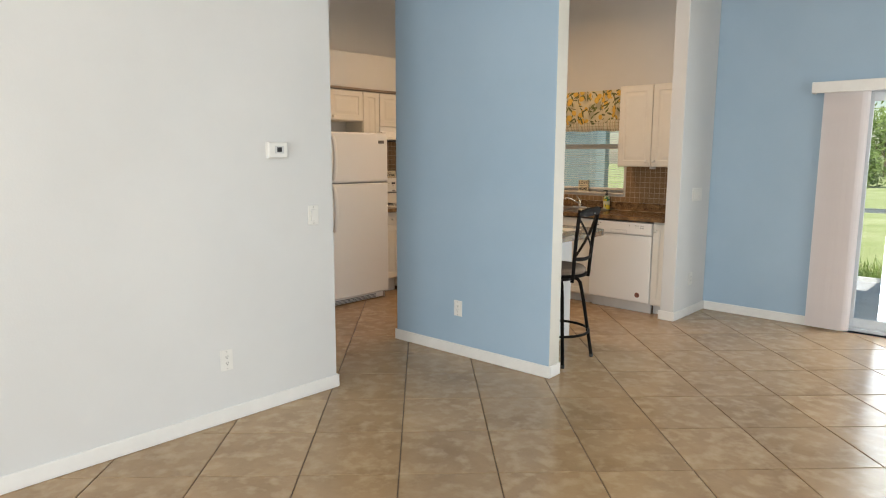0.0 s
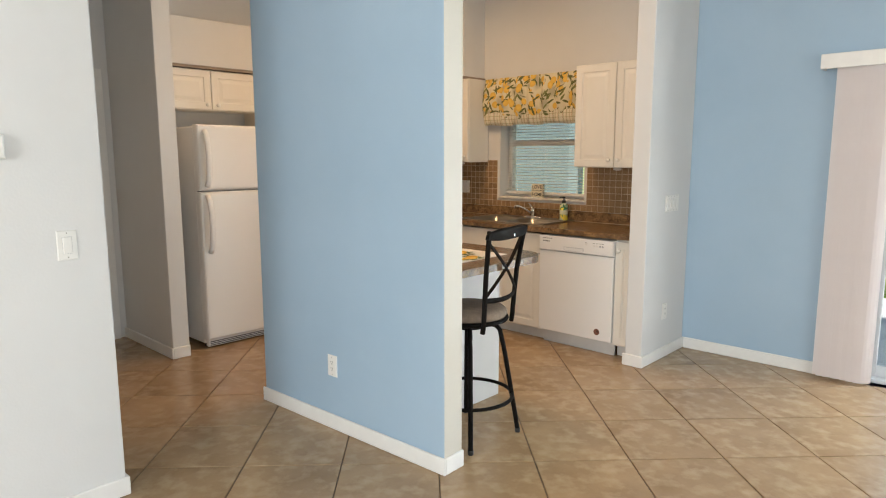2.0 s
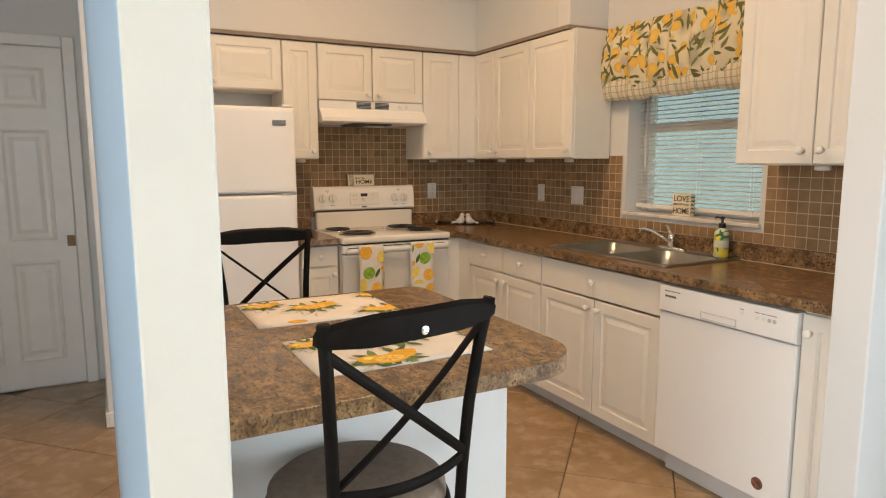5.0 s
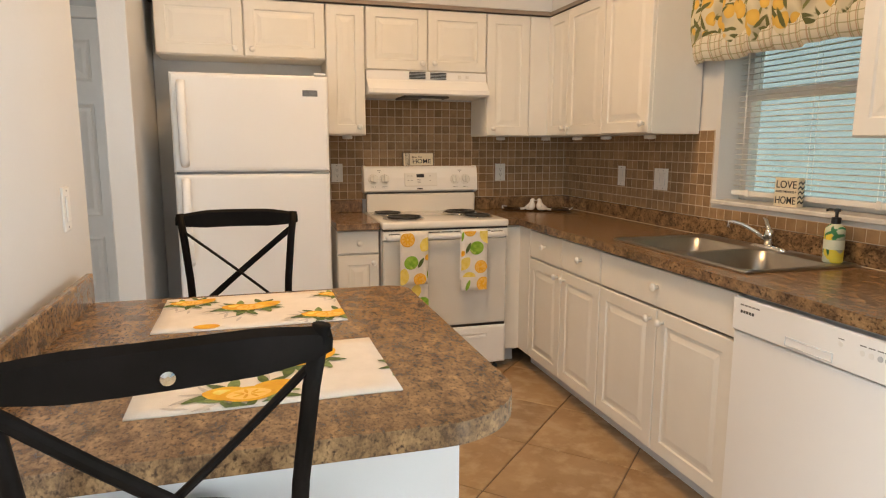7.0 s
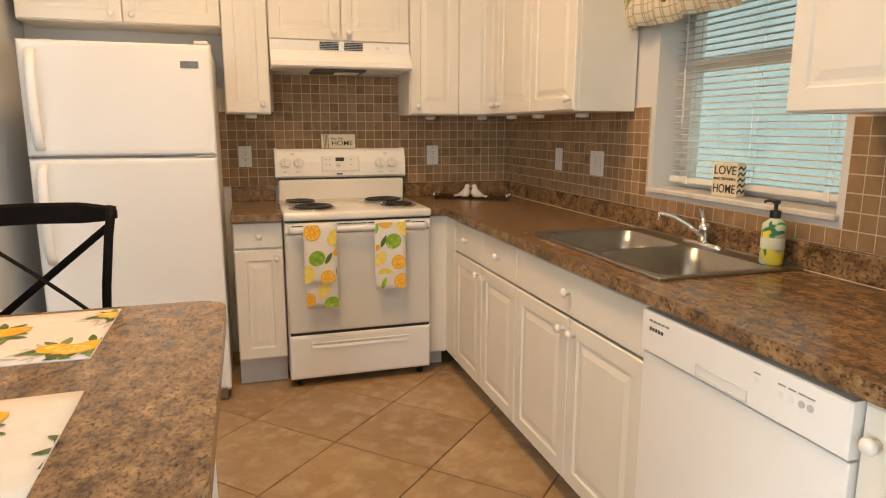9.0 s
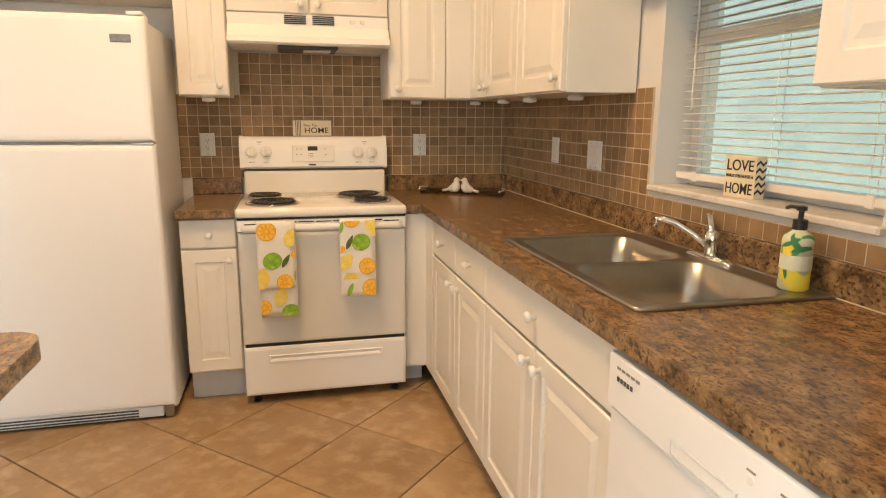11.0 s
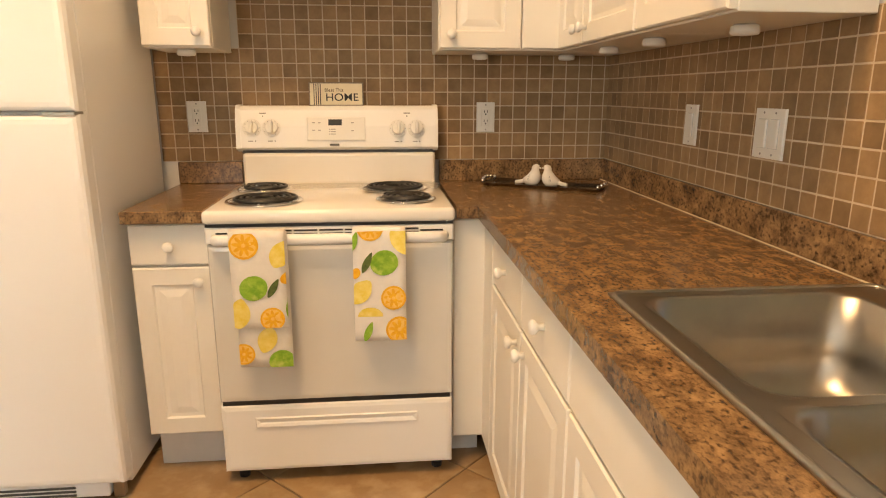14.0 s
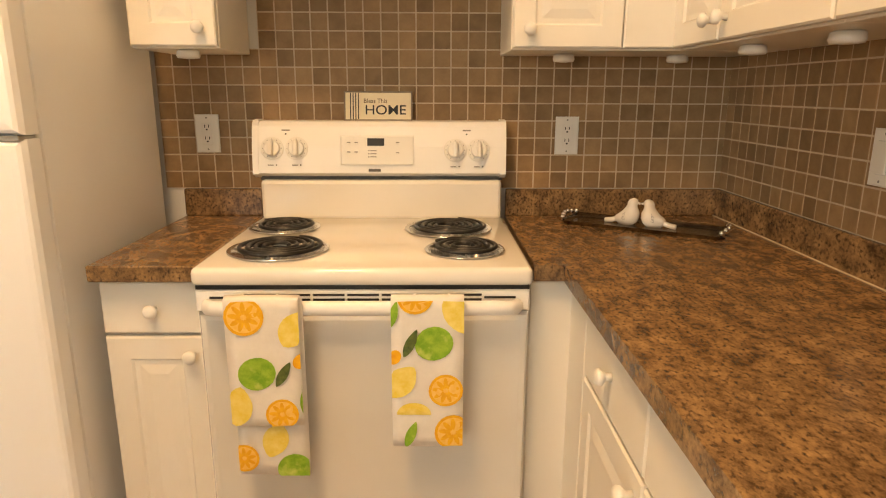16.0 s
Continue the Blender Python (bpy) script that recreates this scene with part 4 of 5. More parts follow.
def bird(x, y, turn, flip):
    b = thing("ceramic_bird", pose(x, y, CT + 0.003, 0, 0, turn) @ Matrix.Diagonal((0.75, 0.75, 0.85, 1)), "small white ceramic bird with grey scrolls, on the tray", "figurine", "pair of birds")
    bm = lathe([(0.020, 0.0), (0.031, 0.012), (0.035, 0.028), (0.032, 0.045), (0.023, 0.060), (0.0195, 0.068), (0.0205, 0.078), (0.016, 0.088), (0.004, 0.093)], 20)
    for v in bm.verts:
        z = v.co.z
        v.co.x = v.co.x * (1.15 - 2.0 * z if z < 0.05 else 1.0) + 0.22 * z
        if v.co.x < -0.02 and z < 0.04:
            v.co.x -= 0.6 * (-0.02 - v.co.x) + 0.01
    tube([(0.034, 0, 0.078), (0.046, 0, 0.075)], 0.004, 8, bm)
    tube([(-0.035, 0, 0.018), (-0.065, 0, 0.010), (-0.09, 0, 0.007)], 0.009, 8, bm, squash=1.4)
    part("bird", bm, surf("white_ceramic", (0.70, 0.66, 0.60), (0.76, 0.72, 0.66), 20, 0.15), b, smooth=True)
    side = -1 if flip else 1
    bm = bmesh.new()
    for k in range(5):
        a0 = k * 1.3
        cx, cz, r = -0.008 + 0.009 * (k % 3), 0.026 + 0.008 * (k // 2), 0.006
        loop = []
        for j in range(9):
            a = a0 + j * 0.62
            px, pz = cx + r * math.cos(a), cz + r * math.sin(a)
            loop.append((px, side * (0.0325 - 14 * (pz - 0.028) ** 2 - 3 * px * px), pz))
        tube(loop, 0.0009, 5, bm)
    part("scrolls", bm, GREY_INK, b)


bird(-5.592, 6.655, 55, True)
bird(-5.552, 6.715, 235, False)


# printed fruit: flat pieces laid on cloth
ORANGE = surf("print_orange", (0.76, 0.36, 0.015), (0.88, 0.50, 0.03), 60, 0.8)
ORANGE_PALE = surf("print_orange_flesh", (0.85, 0.50, 0.10), (0.90, 0.60, 0.18), 90, 0.8)
LEMON = surf("print_lemon", (0.78, 0.60, 0.08), (0.86, 0.72, 0.24), 45, 0.8)
LIME = surf("print_lime", (0.16, 0.36, 0.02), (0.32, 0.52, 0.06), 50, 0.8, spots=((0.60, 0.66, 0.18), 30, 0.55, 0.75))
LEAF = surf("print_leaf", (0.05, 0.085, 0.022), (0.13, 0.18, 0.045), 80, 0.8)


class Cloth:
    """Keeps printed pieces to one cloth: a map from its own (a, b) to space, and its limits."""

    def __init__(self, parent, at, a1, b1):
        self.parent, self.at, self.a1, self.b1 = parent, at, a1, b1

    def blob(self, name, a, b, ra, rb, turn, material, lift=0.0008, sharp=0.0, n=20, start=0.0, sweep=360.0, holes=0):
        pts = []
        for k in range(n):
            q = radians(start + sweep * k / (n if sweep >= 360 else n - 1))
            r = 1.0 + sharp * max(0, math.cos(q)) ** 8 + 0.5 * sharp * max(0, -math.cos(q)) ** 12
            x, y = ra * r * math.cos(q), rb * math.sin(q)
            t = radians(turn)
            pts.append((min(self.a1, max(0, a + x * math.cos(t) - y * math.sin(t))), min(self.b1, max(0, b + x * math.sin(t) + y * math.cos(t)))))
        bm = bmesh.new()
        mid = bm.verts.new(self.at(sum(p[0] for p in pts) / n, sum(p[1] for p in pts) / n, lift))
        ring = [bm.verts.new(self.at(p[0], p[1], lift)) for p in pts]
        for k in range(n):
            bm.faces.new((mid, ring[k], ring[(k + 1) % n]))
        return part(name, bm, material, self.parent)

    def leaf(self, a, b, length, turn, material=None):
        return self.blob("leaf", a, b, length / 2, length / 5, turn, material or LEAF, 0.0012, 0.35)

    def orange(self, a, b, r):
        self.blob("orange", a, b, r, r, 0, ORANGE, 0.0008)
        self.blob("orange_pith", a, b, r * 0.84, r * 0.84, 0, ORANGE_PALE, 0.0011)
        for k in range(9):
            q = 40 * k + 12
            self.blob("segment", a + 0.46 * r * math.cos(radians(q)), b + 0.46 * r * math.sin(radians(q)), r * 0.34, r * 0.13, q, ORANGE, 0.0014, n=10)

    def lemon(self, a, b, r, turn):
        self.blob("lemon", a, b, r * 1.1, r * 0.85, turn, LEMON, 0.0008, 0.22)

    def lime(self, a, b, r, leaf=True):
        self.blob("lime", a, b, r, r * 0.92, 20, LIME, 0.0009)
        if leaf:
            self.leaf(a + r * 1.35, b - r * 0.1, r * 1.3, 60)


def towel(name, y0, y1, top, front, back, label):
    t = thing(name, pose(-5.062, (y0 + y1) / 2, front if back is None else back, 0, 0, 90), label, "tea towel", "towels on the oven handle")
    base = front if back is None else back
    wdt = y1 - y0
    bm = bmesh.new()

    def sheet(xo, z_lo, z_hi, yo, thick):
        rows = []
        n = 14
        for k in range(n + 1):
            z = z_lo + (z_hi - z_lo) * k / n
            rows.append([bm.verts.new((-wdt / 2 + wdt * j / 6 + xo, yo - 0.0025 * math.sin(j * 1.1 + z * 9), z - base)) for j in range(7)])
        for a, b in zip(rows, rows[1:]):
            for j in range(6):
                bm.faces.new((a[j], a[j + 1], b[j + 1], b[j]))
        return rows
    r = sheet(0, front, top, -0.022, 0)
    r2 = sheet(0.006 if back else 0.0, back if back else front + 0.06, top, 0.0 if back is None else -0.012, 0)
    over = r[-1], r2[-1]
    crest = [bm.verts.new((v.co.x, -0.012, top - base + 0.008)) for v in over[0]]
    for j in range(6):
        bm.faces.new((over[0][j], over[0][j + 1], crest[j + 1], crest[j]))
        bm.faces.new((crest[j], crest[j + 1], over[1][j + 1], over[1][j]))
    ob = part("cloth", bm, TOWEL_CLOTH, t)
    ob.data.polygons.foreach_set("use_smooth", [True] * len(ob.data.polygons))
    sol = ob.modifiers.new("thickness", "SOLIDIFY")
    sol.thickness = 0.0025
    sol.offset = 1

    def at_front(a, b, lift):
        return (-wdt / 2 + a, -0.0265 - lift - 0.0025 * math.sin(a / wdt * 6 * 1.1 + (front + b) * 9), front - base + b)

    def at_back(a, b, lift):
        return (-wdt / 2 + a + 0.006, -0.0165 - lift, b)
    return Cloth(t, at_front, wdt, top - front), Cloth(t, at_back, wdt, (front - back) if back else 0.1)


c, d = towel("tea_towel", 5.636, 5.794, 0.858, 0.568, 0.438, "white tea towel printed with oranges, lemons and limes, folded longer behind")
c.orange(0.042, 0.255, 0.042)
c.lemon(0.145, 0.225, 0.036, 60)
c.lime(0.062, 0.125, 0.041)
c.orange(0.112, 0.028, 0.036)
c.lemon(0.016, 0.045, 0.038, 80)
c.blob("lemon_wedge", 0.16, 0.155, 0.022, 0.016, 40, ORANGE)
c.leaf(0.125, 0.308, 0.03, 60, LIME)
c.leaf(0.165, 0.065, 0.06, 80, LIME)
d.lemon(0.085, 0.090, 0.034, 250)
d.orange(0.012, 0.045, 0.034)
d.lime(0.125, 0.018, 0.040, False)
c, d = towel("tea_towel", 5.990, 6.146, 0.858, 0.516, None, "white tea towel printed with oranges, lemons and limes")
c.orange(0.052, 0.350, 0.038)
c.lemon(0.148, 0.325, 0.046, 100)
c.lime(0.092, 0.245, 0.042, False)
c.leaf(0.040, 0.245, 0.055, 65)
c.lemon(0.018, 0.155, 0.036, 50)
c.orange(0.118, 0.135, 0.038)
c.blob("lemon_half", 0.048, 0.078, 0.038, 0.030, 0, LEMON, start=0, sweep=180)
c.orange(0.135, 0.034, 0.042)
c.leaf(0.040, 0.028, 0.055, 70, LIME)
c.leaf(0.004, 0.31, 0.05, 75, LIME)
c.blob("lemon_wedge", 0.006, 0.215, 0.018, 0.014, 60, ORANGE)


def placemat(x0, x1, y0, y1, turn, label):
    m = thing("placemat", pose((x0 + x1) / 2, (y0 + y1) / 2, CT, 0, 0, turn), label, "placemat", "placemats on the peninsula")
    w2, l2 = (x1 - x0) / 2, (y1 - y0) / 2
    bm = bmesh.new()
    n, k2 = 12, 8
    rows = []

    def height(x, y):
        return 0.0028 + 0.0012 * noise.noise(Vector((x * 9, y * 9, turn)))
    for i in range(n + 1):
        rows.append([bm.verts.new((-w2 + 2 * w2 * j / k2, -l2 + 2 * l2 * i / n, height(-w2 + 2 * w2 * j / k2, -l2 + 2 * l2 * i / n))) for j in range(k2 + 1)])
    for a, b in zip(rows, rows[1:]):
        for j in range(k2):
            bm.faces.new((a[j], a[j + 1], b[j + 1], b[j]))
    ob = part("cloth", bm, MAT_CLOTH, m, smooth=True)
    sol = ob.modifiers.new("thickness", "SOLIDIFY")
    sol.thickness = 0.003
    sol.offset = -1
    # a runs along the length, b across it from the stool's side
    return Cloth(m, lambda a, b, lift: (w2 - b, -l2 + a, height(w2 - b, -l2 + a) + 0.0006 + lift), 2 * l2, 2 * w2)


LEAF_PALE = surf("print_leaf_pale", (0.13, 0.19, 0.05), (0.24, 0.30, 0.10), 70, 0.8)
GREY_SPRIG = surf("print_grey_sprig", (0.46, 0.41, 0.36), (0.60, 0.54, 0.47), 60, 0.8)


def lemons_on(c, spots):
    """Clusters of overlapping lemons, one cut open, in a wreath of leaves with a faded sprig behind."""
    for a, b, r, turn in spots:
        for k in range(9):
            q = turn + 150 + 14 * k
            d = r * (1.7 + 0.28 * (k % 4))
            c.blob("sprig", a + d * math.cos(radians(q)), b + d * math.sin(radians(q)), r * 0.42, r * 0.10, q + 35 * (k % 3 - 1), GREY_SPRIG, 0.0003, 0.3, n=10)
        for k in range(11):
            q = turn + 33 * k + 11 * (k % 2)
            d = r * (1.25 + 0.18 * (k % 3))
            c.leaf(a + d * math.cos(radians(q)), b + 0.85 * d * math.sin(radians(q)), r * (0.95 + 0.2 * (k % 2)), q + 30 * (k % 3 - 1), LEAF if k % 3 else LEAF_PALE)
        c.blob("lemon", a + r * 0.85, b + r * 0.35, r * 0.85, r * 0.68, turn + 25, MAT_LEMON, 0.0015, 0.25)
        c.blob("lemon", a - r * 0.75, b + r * 0.15, r * 0.80, r * 0.66, turn - 20, MAT_LEMON, 0.0016, 0.25)
        c.blob("lemon_light", a - r * 0.85, b + r * 0.28, r * 0.42, r * 0.26, turn - 20, LEMON, 0.0018, n=14)
        c.blob("lemon", a, b - r * 0.1, r * 0.95, r * 0.72, turn, MAT_LEMON, 0.0019, 0.25)
        c.blob("lemon_flesh", a - r * 0.02, b - r * 0.12, r * 0.74, r * 0.50, turn, ORANGE_PALE, 0.0022, 0.1)
        for k in range(7):
            q = radians(51 * k)
            c.blob("segment", a - r * 0.02 + 0.36 * r * math.cos(q), b - r * 0.12 + 0.25 * r * math.sin(q), r * 0.22, r * 0.07, math.degrees(q), MAT_LEMON, 0.0025, n=8)
        for k in range(3):
            c.leaf(a + r * (0.9 - 0.8 * k), b - r * (0.75 + 0.1 * k), r * 0.8, turn + 200 + 50 * k, LEAF)


c = placemat(-3.508, -3.170, 4.642, 5.092, 0.5, "cream placemat printed with yellow lemons and leaves, lying flat")
lemons_on(c, ((0.22, 0.19, 0.045, 8), (0.41, 0.06, 0.042, 4), (0.07, 0.27, 0.035, 20), (0.46, 0.28, 0.032, 10)))
c.blob("lemon", 0.12, 0.025, 0.03, 0.02, 0, MAT_LEMON)
c = placemat(-3.002, -2.682, 4.671, 5.121, 1.0, "cream placemat printed with yellow lemons and leaves, lying flat")
lemons_on(c, ((0.28, 0.21, 0.050, 15), (0.19, 0.055, 0.048, 5), (0.05, 0.26, 0.03, 30)))
c.leaf(0.462, 0.145, 0.045, 150)
c.leaf(0.458, 0.115, 0.045, 190)
c.leaf(0.464, 0.085, 0.04, 230)

# ---- bar stools ----


def bar_stool(m, label, turn=0.0):
    """Back at +x, seat's axis at the origin. Legs splay outwards from under the seat."""
    s = thing("bar_stool", m, label, "stool", "bar stools")
    part("seat", lathe([(0.10, 0.640), (0.190, 0.640), (0.198, 0.655), (0.196, 0.675), (0.18, 0.688), (0.12, 0.695), (0.02, 0.697)], 40), SEAT_CLOTH, s, "taupe padded round seat", True)
    part("seat_ring", tube([(0.196 * math.cos(radians(9 * k)), 0.196 * math.sin(radians(9 * k)), 0.634) for k in range(40)], 0.012, 8, closed=True), BLACK_METAL, s, smooth=True)
    part("swivel", lathe([(0.10, 0.585), (0.10, 0.60), (0.05, 0.604), (0.05, 0.63), (0.12, 0.634)], 24), BLACK_METAL, s)
    for k in range(4):
        a = radians(45 + 90 * k + turn)
        c, q = math.cos(a), math.sin(a)
        pts = [(r * c, r * q, z) for r, z in ((0.075, 0.597), (0.115, 0.594), (0.145, 0.582), (0.163, 0.56), (0.173, 0.52), (0.19, 0.44), (0.225, 0.24), (0.262, 0.02), (0.263, 0.006))]
        leg = part("leg", tube(pts, 0.0125, 10), BLACK_METAL, s, smooth=True)
        part("foot_cap", lathe([(0.014, 0.0), (0.0145, 0.022), (0.010, 0.024)], 12, "z", (0.263 * c, 0.263 * q, 0)), DARK, leg)
    part("foot_ring", tube([(0.232 * math.cos(radians(9 * k)), 0.232 * math.sin(radians(9 * k)), 0.215) for k in range(40)], 0.010, 8, closed=True), BLACK_METAL, s, smooth=True)
    posts = {}
    for side in (-1, 1):
        pts = [(0.170, side * 0.150, 0.600), (0.176, side * 0.150, 0.64), (0.182, side * 0.153, 0.74), (0.193, side * 0.161, 0.88), (0.211, side * 0.175, 1.02), (0.226, side * 0.187, 1.106)]
        posts[side] = pts
        part("back_post", tube(pts, 0.0125, 10), BLACK_METAL, s, smooth=True)
    bm = bmesh.new()
    rows = []
    for k in range(17):
        y = -0.2 + 0.4 * k / 16
        x = 0.219 + 0.026 * (1 - (y / 0.2) ** 2)
        cut = (0.016, 0.008, 0.005, 0.002)[min(k, 16 - k)] if min(k, 16 - k) < 4 else 0.0
        lift = 0.004 * (1 - (y / 0.2) ** 2)
        rows.append([bm.verts.new((x + dx, y, z + lift)) for dx, z in ((-0.009, 1.054 + cut), (0.009, 1.054 + cut), (0.013, 1.104 - cut), (0.003, 1.113 - cut), (-0.005, 1.104 - cut))])
    for a, b in zip(rows, rows[1:]):
        for j in range(5):
            bm.faces.new((a[j], a[(j + 1) % 5], b[(j + 1) % 5], b[j]))
    bm.faces.new(rows[0])
    bm.faces.new(rows[-1])
    rail = part("top_rail", bm, BLACK_METAL, s)
    part("screw", lathe([(0.0085, 0.256), (0.0085, 0.2618), (0.003, 0.2625)], 14, "x", (0, 0.0, 1.075)), CHROME, rail, "bright screw head")
    for side in (-1, 1):
        n = 10
        pts = []
        for k in range(n + 1):
            q = k / n
            y = side * (-0.172 + 0.328 * q)
            z = 1.045 - 0.275 * q
            x = 0.213 - 0.028 * q + 0.018 * math.sin(math.pi * q)
            pts.append((x + 0.005 * side, y, z))
        part("cross_brace", tube(pts, 0.0105, 8, squash=0.45, up=(0, 1, 0.6)), BLACK_METAL, s)
    pts = [(0.184 + 0.03 * (1 - (k / 6 - 1) ** 2), 0.154 * (k / 6 - 1), 0.765 - 0.010 * (1 - (k / 6 - 1) ** 2)) for k in range(13)]
    part("lower_rail", tube(pts, 0.013, 8, squash=0.5), BLACK_METAL, s)
    return s


STOOL = "black iron bar stool with an X back and padded seat"
stool = bar_stool(pose(-2.637, 4.741, 0, 0, 0, 9.7), STOOL, -11)
copy_thing(stool, pose(-3.71, 4.825, 0, 0, 0, 180))

# ---- kitchen window ----
win = thing("window_1", pose(-4.21, NORTH, 1.07), "white single-hung kitchen window with a marble sill", "window", kind="structure")
WW, WH = 0.885, 0.93
part("window_sill", box(-0.012, WW + 0.012, -0.022, 0.215, -0.006, 0.016, 0.005), MARBLE, win, "pale marble sill")
fm = bmesh.new()
for q in ((0.0, 0.04, 0.13, 0.19, 0.016, WH), (WW - 0.04, WW, 0.13, 0.19, 0.016, WH), (0.04, WW - 0.04, 0.13, 0.19, 0.016, 0.056), (0.04, WW - 0.04, 0.13, 0.19, WH - 0.04, WH), (0.04, WW - 0.04, 0.125, 0.175, 0.475, 0.52)):
    add_box(fm, *q, 0.003)
part("window_frame", fm, TRIM, win)
for z0, z1, y in ((0.056, 0.475, 0.152), (0.52, WH - 0.04, 0.166)):
    pane = part("pane", box(0.04, WW - 0.04, y, y + 0.004, z0, z1), GLASS, win)
    pane.visible_shadow = False
blind = thing("venetian_blind", pose(-4.21, NORTH + 0.095, 1.086), "white horizontal slat blind, lowered with open slats", "blind")
part("head_rail", box(0.008, WW - 0.008, -0.016, 0.016, 0.875, 0.905, 0.002), TRIM, blind)
part("bottom_rail", box(0.006, WW - 0.006, -0.016, 0.016, 0.022, 0.046, 0.004, 2), TRIM, blind)
sb = bmesh.new()
SLAT = ((-0.0125, -0.0034), (-0.006, -0.0008), (0.0, 0.0), (0.006, -0.0008), (0.0125, -0.0034), (0.0122, -0.0048), (0.006, -0.0022), (0.0, -0.0014), (-0.006, -0.0022), (-0.0122, -0.0048))
ra = [[sb.verts.new((x, y, z)) for y, z in SLAT] for x in (0.012, WW - 0.012)]
for j in range(len(SLAT)):
    k = (j + 1) % len(SLAT)
    sb.faces.new((ra[0][j], ra[1][j], ra[1][k], ra[0][k]))
sb.faces.new(ra[0])
sb.faces.new(ra[1])
slat = part("slat", sb, BLIND, blind)
slat.location = (0, 0, 0.07)
slat.rotation_euler = (radians(0), 0, 0)
for k in range(1, 34):
    s2 = new("slat", slat.data)
    s2.parent = blind
    s2.location = (0, 0, 0.07 + 0.0243 * k)
    s2.rotation_euler = (radians(random.uniform(-1.5, 1.5)), 0, 0)
for x in (0.12, 0.44, 0.765):
    part("cord", tube([(x, -0.013, 0.04), (x, -0.013, 0.885)], 0.0008, 5), TRIM, blind)
    part("cord", tube([(x, 0.013, 0.04), (x, 0.013, 0.885)], 0.0008, 5), TRIM, blind)
for x in (0.11, WW - 0.11):
    part("hold_clip", box(x - 0.012, x + 0.012, -0.019, -0.013, 0.018, 0.052, 0.002), TRIM, blind)
part("tilt_wand", tube([(0.07, -0.022, 0.88), (0.075, -0.024, 0.25)], 0.003, 6), TRIM, blind)

curtain = thing("window_valance", pose(-4.335, 6.93, 1.722), "lemon-print gathered valance with a checked lower border", "curtain")


def gathered(x0, x1, low, top, depth, phase, n=90, rows_n=10):
    bm = bmesh.new()
    rows = []
    for r in range(rows_n + 1):
        q = r / rows_n
        row = []
        for k in range(n + 1):
            s = k / n
            x = x0 + (x1 - x0) * s
            z0 = low(s)
            z = z0 + (top - z0) * q
            fold = 0.012 * math.sin(s * 46 + phase) + 0.007 * math.sin(s * 93 + 1.7 + phase)
            y = depth + fold * (1.1 - 0.5 * q) - 0.03 * math.sin(math.pi * min(1, q * 1.1)) ** 0.7
            row.append(bm.verts.new((x - 0.02 * (1 - q) * (1 - 2 * s), y, z)))
        rows.append(row)
    for a, b in zip(rows, rows[1:]):
        for k in range(n):
            bm.faces.new((a[k], a[k + 1], b[k + 1], b[k]))
    return bm


part("print_tier", gathered(0.0, 1.03, lambda s: 0.050 + 0.065 * (math.exp(-((s - 0.13) / 0.07) ** 2) + math.exp(-((s - 0.97) / 0.22) ** 2)), 0.415, -0.005, 0.0), LEMON_PRINT, curtain, "cream cloth printed with lemons and leaves", True)
part("check_tier", gathered(0.0, 1.03, lambda s: 0.0 + 0.006 * math.sin(s * 20), 0.17, 0.010, 0.8), CHECK, curtain, "cream cloth with green and tan checks", True)
part("rod", tube([(-0.005, 0.03, 0.40), (1.035, 0.03, 0.40)], 0.008, 8), TRIM, curtain)

# ---- plates on the walls ----


def wall_plate(name, m, label, category, gangs=1, kind="switch"):
    p = thing(name, m, label, category, "wall plates")
    wd = 0.072 + 0.046 * (gangs - 1)
    part("plate", slab(wd, 0.116, [(0, 0.006), (0, 0.002), (0.003, 0)], None, -wd / 2, -0.058), PLASTIC, p)
    for g in range(gangs):
        x = (g - (gangs - 1) / 2) * 0.046
        if kind == "outlet":
            part("insert", slab(0.034, 0.068, [(0, 0.003), (0, -0.001), (0.002, -0.002)], None, x - 0.017, -0.034), PLASTIC, p)
            for dz in (-0.018, 0.018):
                for dx in (-0.006, 0.006):
                    part("slot", box(x + dx - 0.0012, x + dx + 0.0012, -0.0026, -0.0015, dz, dz + 0.009), DARK, p)
                part("ground_hole", lathe([(0.0028, -0.0015), (0.0028, -0.0026)], 10, "y", (x, 0, dz - 0.006)), DARK, p)
        else:
            part("rocker", slab(0.033, 0.066, [(0, 0.003), (0, -0.003), (0.002, -0.0045)], None, x - 0.0165, -0.033), PLASTIC, p)
            part("rocker_gap", box(x - 0.0175, x + 0.0175, -0.0008, 0.002, -0.034, 0.034), surf_ink, p)
        for dz in (-0.048, 0.048):
            part("screw", lathe([(0.0028, 0.0005), (0.0028, -0.0008)], 8, "y", (x, 0, dz)), GREY_INK, p)
    return p


